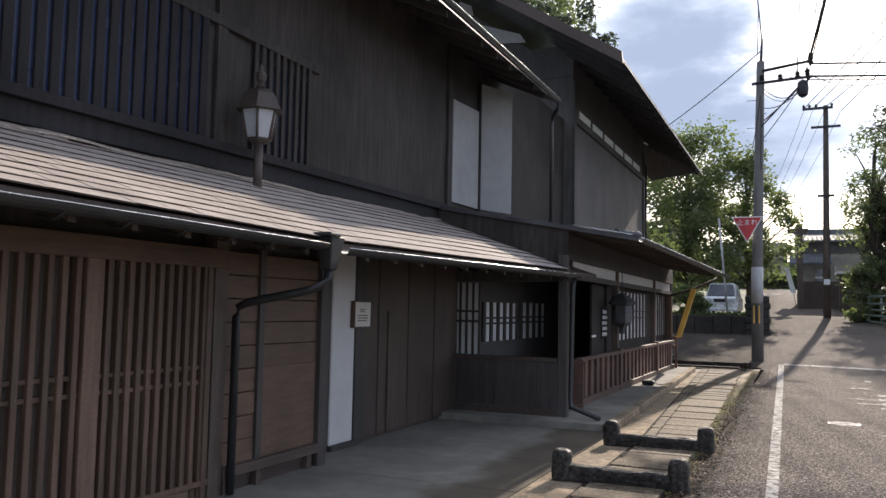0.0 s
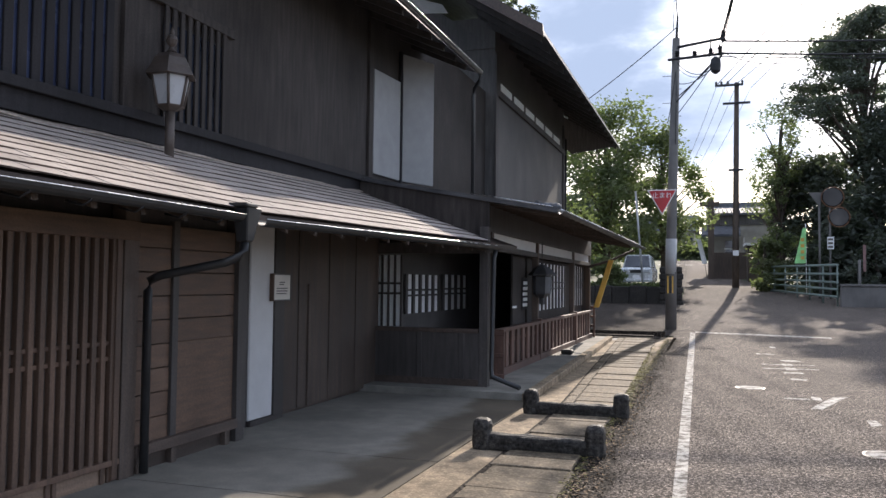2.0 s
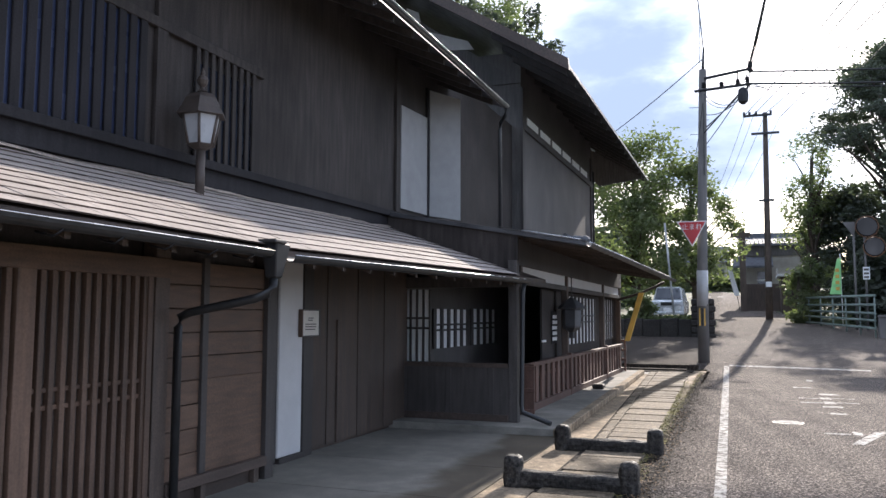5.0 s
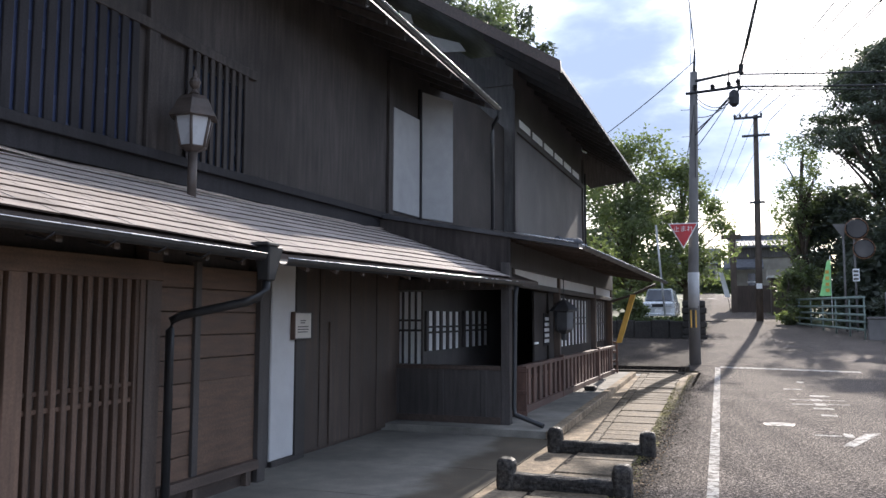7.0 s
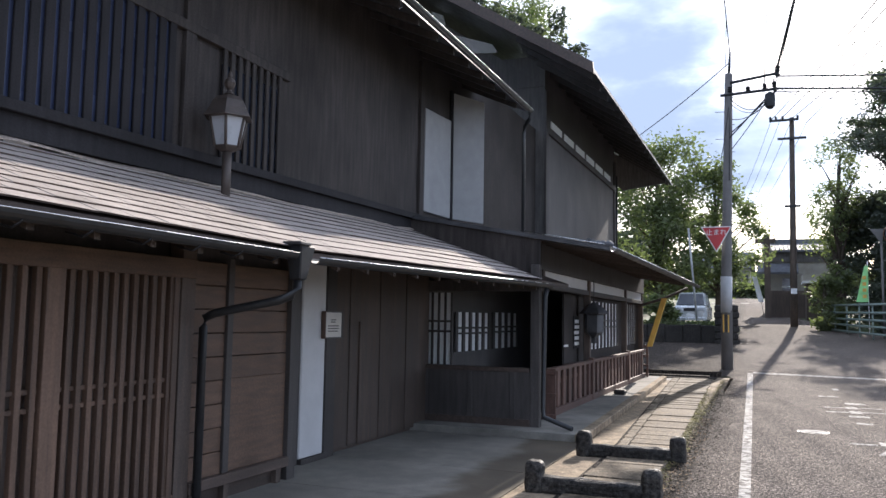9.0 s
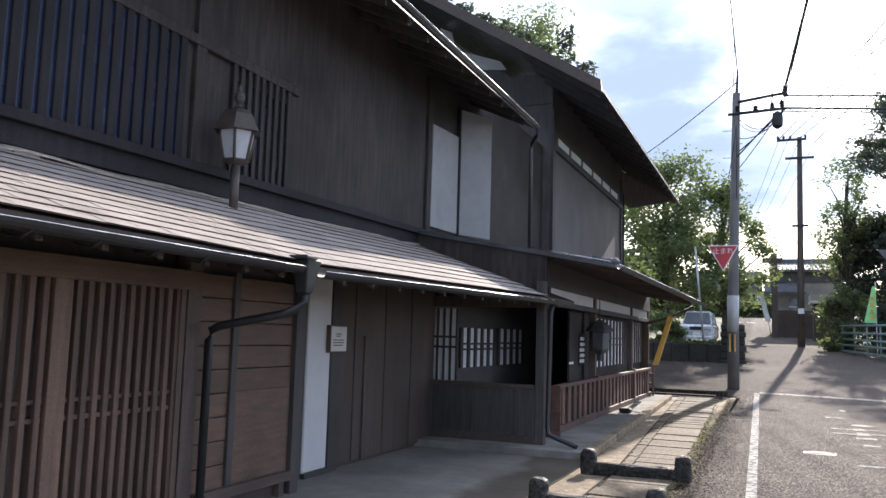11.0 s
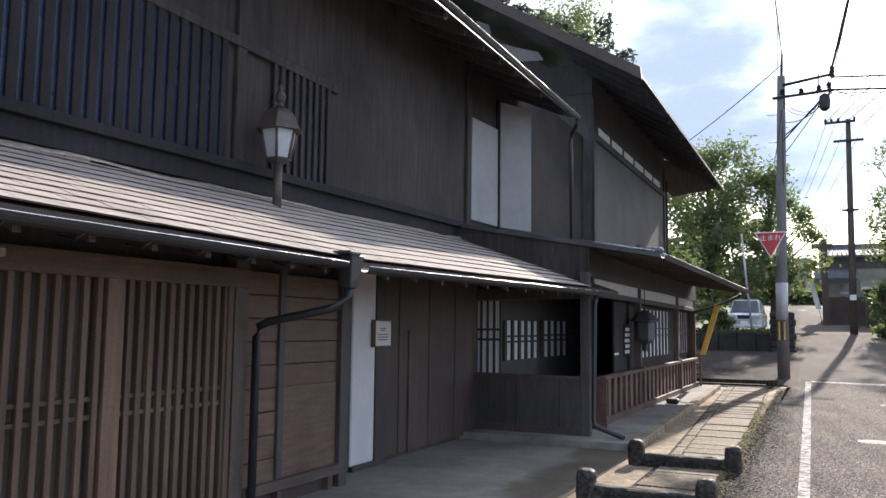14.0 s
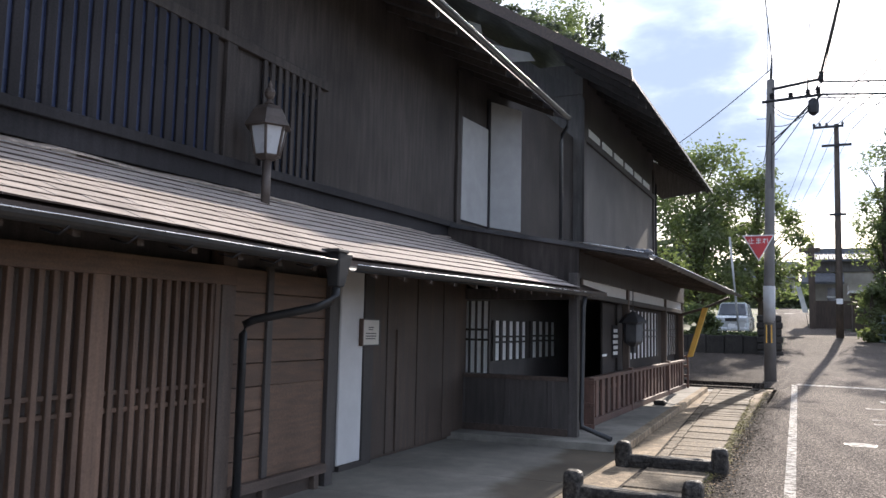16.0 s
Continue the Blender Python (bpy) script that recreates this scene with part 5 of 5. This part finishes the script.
for x in (1.0, 2.4):
    w = boxpart("window", (x, x + 0.9, 59.95, 60.0, 3.6, 4.8), M_DARKGLASS, fh, "dark window", 0)
    boxpart("frame", (x - 0.05, x + 0.95, 59.93, 59.97, 4.15, 4.25), M_WHITE, w, "", 0)
bm = bmesh.new()
prism(bm, [(-0.6, 58.5, 5.0), (-0.6, 60.2, 5.8), (-0.6, 60.2, 5.95), (-0.6, 58.5, 5.15)], (2.6, 0, 0))
part("lean_to_roof", bm, M_TILE, fh)
boxpart("fence", (0.2, 2.6, 59.0, 59.15, 1.9, 3.9), M_WOOD, fh, "dark board fence")
boxpart("upper_band", (0.1, 4.45, 59.9, 60.0, 5.9, 6.6), M_HAZEWOOD, fh)
bn = thing("white_banner", "white narrow banner leaning by the gate", "banner")
bm = bmesh.new()
prism(bm, [(-0.55, 58.8, 3.1), (-0.2, 58.8, 3.1), (-0.65, 58.8, 4.9), (-0.95, 58.8, 4.9)], (0, 0.03, 0))
part("cloth", bm, M_WHITE, bn)
bm = bmesh.new()
tube(bm, [(-0.18, 58.85, 1.9), (-0.66, 58.85, 5.0)], 0.02, 6)
part("pole", bm, M_POLE, bn)
gp = thing("gate_post", "tall dark timber post with a short crossbar", "post")
boxpart("shaft", (-0.15, 0.25, 58, 58.4, 1.8, 7.7), M_WOOD, gp)
boxpart("crossbar", (-0.7, 0.6, 58.05, 58.35, 7.1, 7.4), M_WOOD, gp)
sh = thing("shed", "small shed with a pale roof behind the bushes", "shed")
boxpart("wall", (2.3, 4.4, 55, 57, 1.7, 4.2), M_WOOD, sh)
boxpart("roof", (2.1, 4.6, 54.6, 57.4, 4.2, 4.35), M_WHITE, sh)
boxpart("roof", (2.1, 4.6, 54.8, 57.2, 4.35, 4.75), M_WALLFAR, sh)
bh = thing("far_house", "low grey house behind the hedge at the road's end", "house")
boxpart("wall", (-9, -1.8, 98, 106, 4.5, 8.0), M_WALLFAR, bh)
bm = bmesh.new()
prism(bm, [(-9.5, 97.4, 8.0), (-9.5, 102, 10.2), (-9.5, 106.6, 8.0)], (8.2, 0, 0))
part("roof", bm, M_TILE, bh)
for x in (-7.5, -5.0, -3.2):
    boxpart("window", (x, x + 1.2, 97.95, 98, 6.0, 7.2), M_DARKGLASS, bh, "dark window", 0)


def tree(name, base, height, spread, leaves, mat, label, seed, crown_lo=0.3, leaf=0.16, clumps=40, flat_clumps=0.75):
    r = random.Random(seed)
    t = thing(name, label, "tree")
    bx, by, bz = base
    bm = bmesh.new()
    tube(bm, [(bx, by, bz - 0.2), (bx + 0.1, by, bz + height * 0.3), (bx - 0.1, by + 0.1, bz + height * 0.6), (bx, by, bz + height * 0.9)], [height * 0.022, height * 0.017, height * 0.010, 0.03], 10)
    cs = []
    for i in range(clumps):
        f = r.uniform(crown_lo, 1.0)
        a = r.uniform(0, 6.283)
        rad = spread * math.sqrt(max(0.02, 1 - ((f - 0.55) / 0.5) ** 2)) * r.uniform(0.25, 1.0)
        c = Vector((bx + rad * math.cos(a), by + rad * math.sin(a), bz + f * height))
        cs.append((c, r.uniform(0.16, 0.34) * spread * (0.62 if flat_clumps < 0.4 else 1.0)))
        if i % 2 == 0:
            z0 = bz + height * max(0.2, f - 0.25)
            tube(bm, [(bx, by, z0), ((bx + c.x) / 2, (by + c.y) / 2, (z0 + c.z) / 2 + 0.2), c], [height * 0.007, height * 0.005, 0.015], 6)
    part("trunk", bm, M_BARK, t)
    verts, faces = [], []
    per = leaves // clumps
    for c, s in cs:
        for _ in range(per):
            d = Vector((r.gauss(0, 1), r.gauss(0, 1), r.gauss(0, flat_clumps))) * s * 0.6
            p = c + d
            u = Vector((r.gauss(0, 1), r.gauss(0, 1), r.gauss(0, 0.6))).normalized()
            w = u.cross(Vector((r.gauss(0, 1), r.gauss(0, 1), r.gauss(0, 1)))).normalized()
            l = leaf * r.uniform(0.6, 1.4)
            k = len(verts)
            verts += [p - u * l, p + w * l * 0.45, p + u * l, p - w * l * 0.45]
            faces.append((k, k + 1, k + 2, k + 3))
    me = bpy.data.meshes.new("crown")
    me.from_pydata(verts, [], faces)
    me.materials.append(mat)
    cr = new("crown", me)
    cr.parent = t
    return t


tree("broadleaf_tree", (-5.6, 45.5, 1.2), 10.2, 3.4, 19000, M_LEAF, "sunlit broadleaf tree on the terrace", 11, 0.18, 0.125, 90)
tree("broadleaf_tree", (-2.6, 47.5, 1.4), 9.6, 2.3, 10000, M_LEAF, "thin sunlit tree beside the terrace", 21, 0.25, 0.115, 60)
tree("roadside_tree", (7.9, 47, 1.3), 14.6, 4.3, 30000, M_LEAFD, "tall dark roadside tree with tiered boughs over the guardrail", 12, 0.62, 0.10, 90, 0.38)
tree("slender_tree", (3.9, 50, 1.6), 10.4, 1.6, 5600, M_LEAF, "slender pale-leaved tree by the guardrail", 13, 0.42, 0.10, 60)
tree("roadside_tree", (12.8, 45, 1.0), 12.8, 4.0, 30000, M_LEAFD, "dense dark tree by the stream bank", 14, 0.03, 0.14, 110, 0.5)
tree("shaded_tree", (5.9, 51, 1.6), 7.4, 2.7, 26000, M_LEAFSHADE, "dense tree behind the guardrail, shade in its leaf colour", 18, 0.02, 0.13, 90)
tree("shaded_tree", (8.9, 46, 1.2), 9.0, 3.2, 36000, M_LEAFSHADE, "dense tree on the stream bank, shade in its leaf colour", 19, 0.0, 0.13, 110)
tree("background_tree", (-13.0, 40, 0.8), 18.0, 4.0, 14000, M_LEAF, "tall thin-leaved tree rising behind the gabled roof", 15, 0.3, 0.12, 60)
for i, (x, y, h, s) in enumerate(((2.7, 44.2, 2.6, 0.9), (3.4, 46, 3.2, 1.1), (-4.6, 38.6, 1.4, 0.8), (5.6, 44, 2.6, 1.3), (7.5, 42, 3.0, 1.5), (9.8, 41, 3.6, 1.8))):
    tree("shrub", (x, y, hill(y) + (0.55 if x < 0 else 0)), h, s, 2600, M_LEAFD if x > 4 else M_LEAF, "leafy green roadside shrub by the street", 40 + i, 0.0, 0.11, 30)


def leaf_bank(name, x0, x1, y0, y1, z0, z1, count, mat, label, seed, leaf=0.2):
    r = random.Random(seed)
    verts, faces = [], []
    for _ in range(count):
        x = r.uniform(x0, x1)
        p = Vector((x, r.uniform(y0, y1), z0 + (z1 - z0) * r.random() * (0.75 + 0.25 * noise.noise(Vector((x * 0.4, seed, 0))))))
        u = Vector((r.gauss(0, 1), r.gauss(0, 1), r.gauss(0, 0.6))).normalized()
        w = u.cross(Vector((r.gauss(0, 1), r.gauss(0, 1), r.gauss(0, 1)))).normalized()
        l = leaf * r.uniform(0.6, 1.4)
        k = len(verts)
        verts += [p - u * l, p + w * l * 0.5, p + u * l, p - w * l * 0.5]
        faces.append((k, k + 1, k + 2, k + 3))
    me = bpy.data.meshes.new(name)
    me.from_pydata(verts, [], faces)
    me.materials.append(mat)
    return tagged(new(name, me), label, "plants", kind="stuff")


leaf_bank("hedge", -12, 0.8, 92, 94, 4.2, 6.6, 6000, M_LEAF, "clipped green hedge at the road's end", 5, 0.3)
leaf_bank("woodland", -34, -8, 60, 75, 1.5, 12, 14000, M_LEAFD, "dark woodland behind the terrace", 6, 0.4)
leaf_bank("woodland", -30, 30, 118, 135, 4, 11, 14000, M_LEAF, "distant woodland on the rise", 7, 0.55)
leaf_bank("stream_bank_growth", 5.4, 18, 42.5, 49, 0.8, 6.2, 34000, M_LEAFSHADE, "undergrowth under the roadside trees, shade in its leaf colour", 8, 0.2)
leaf_bank("terrace_grass", -9, -2.3, 37.9, 39.0, 1.4, 1.75, 2500, M_LEAF, "grass and weeds on the terrace edge", 9, 0.1)
r9 = random.Random(77)
for i in range(9):
    x = -3.2 - i * 0.42
    z = 6.42 + (-x - 2.9) * 0.62
    hgt = r9.uniform(0.12, 0.3) if i != 1 else 0.85
    leaf_bank("roof_weed", x - 0.16, x + 0.16, 14.25, 14.6, z - 0.02, z + hgt, 120 if i != 1 else 350, M_LEAFD, "weeds growing on the roof edge", 60 + i, 0.05).matrix_basis = GABLE
# leaf litter and moss along the edge of the slabs
r8 = random.Random(8)
for nm, mt, n, lab, x0, x1 in (("leaf_litter", M_LITTER, 1500, "dry leaves gathered along the slabs", -1.05, -0.72), ("moss_strip", M_MOSS, 2600, "moss and grit along the slab edge", -1.12, -0.92), ("moss_tuft", M_MOSS, 1500, "yellow-green moss and weeds at the slab edge", -1.16, -0.98), ("road_grit", M_COARSE, 7000, "loose dark grit along the road's edge", -1.05, -0.45)):
    verts, faces = [], []
    for _ in range(n):
        y = r8.uniform(3.0, 24) if nm != "leaf_litter" else 4 + 10 * r8.random() ** 1.6
        x = r8.triangular(x0, x1, x0 + 0.06) - 0.010 * max(0, y - 10)
        if nm == "moss_tuft":
            y = r8.triangular(9.5, 21, 14)
            x = -1.16 - 0.028 * (y - 12.5) + abs(r8.gauss(0, 0.07))
        l = r8.uniform(0.006, 0.02) * (1.5 if nm == "moss_tuft" else 1.0) * (0.7 if nm == "road_grit" else 1.0)
        a = r8.uniform(0, 6.28)
        z = hill(y) + 0.004 + r8.uniform(0.0, 0.02)
        k = len(verts)
        verts += [(x + l * math.cos(a + b), y + l * math.sin(a + b) * 0.8, z + r8.uniform(0, 0.012)) for b in (0, 1.6, 3.1, 4.7)]
        faces.append((k, k + 1, k + 2, k + 3))
    me = bpy.data.meshes.new(nm)
    me.from_pydata(verts, [], faces)
    me.materials.append(mt)
    tagged(new(nm, me), lab, "debris", kind="stuff")

# ---- shingles of the pent roof ----
bm_rest = bmesh.new()
pieces = 0
unit = bmesh.new()
shingle_mesh(unit, 0.2992, 0.23, Matrix.Identity(4), 0.0)
SH = mesh_of("shingle", unit, M_SHINGLE)
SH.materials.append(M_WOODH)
SH.polygons[2].material_index = 1      # dark wood in place of shade on the butt end
for row in range(COURSES):
    y = 0.6 + (0.15 if row % 2 else 0) + rng.uniform(-0.05, 0.05)
    while y < 12.0 - 0.9 * (1 - row / COURSES):
        m, step = shingle_pose(y, row, 0.3)
        m = m @ pose(0, rng.gauss(0, 0.0015) + 0.010 * noise.noise(Vector((y * 0.9, row * 3.1, 0))), rng.uniform(0, 0.0015) + 0.004 * noise.noise(Vector((y * 0.7, row * 2.3, 5))), rng.uniform(-0.3, 0.3), 0.35, 0)
        if 3.0 < y < 9.5 and pieces < 300:
            piece("shingle", SH, pent, m)
            pieces += 1
        else:
            shingle_mesh(bm_rest, 0.2992, 0.23, m, 0.0)
        y += 0.3
me = bpy.data.meshes.new("shingle_rest")
bm_rest.to_mesh(me)
bm_rest.free()
me.materials.append(M_SHINGLES)
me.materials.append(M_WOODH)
# The same shade-dark butt faces on the joined shingles.
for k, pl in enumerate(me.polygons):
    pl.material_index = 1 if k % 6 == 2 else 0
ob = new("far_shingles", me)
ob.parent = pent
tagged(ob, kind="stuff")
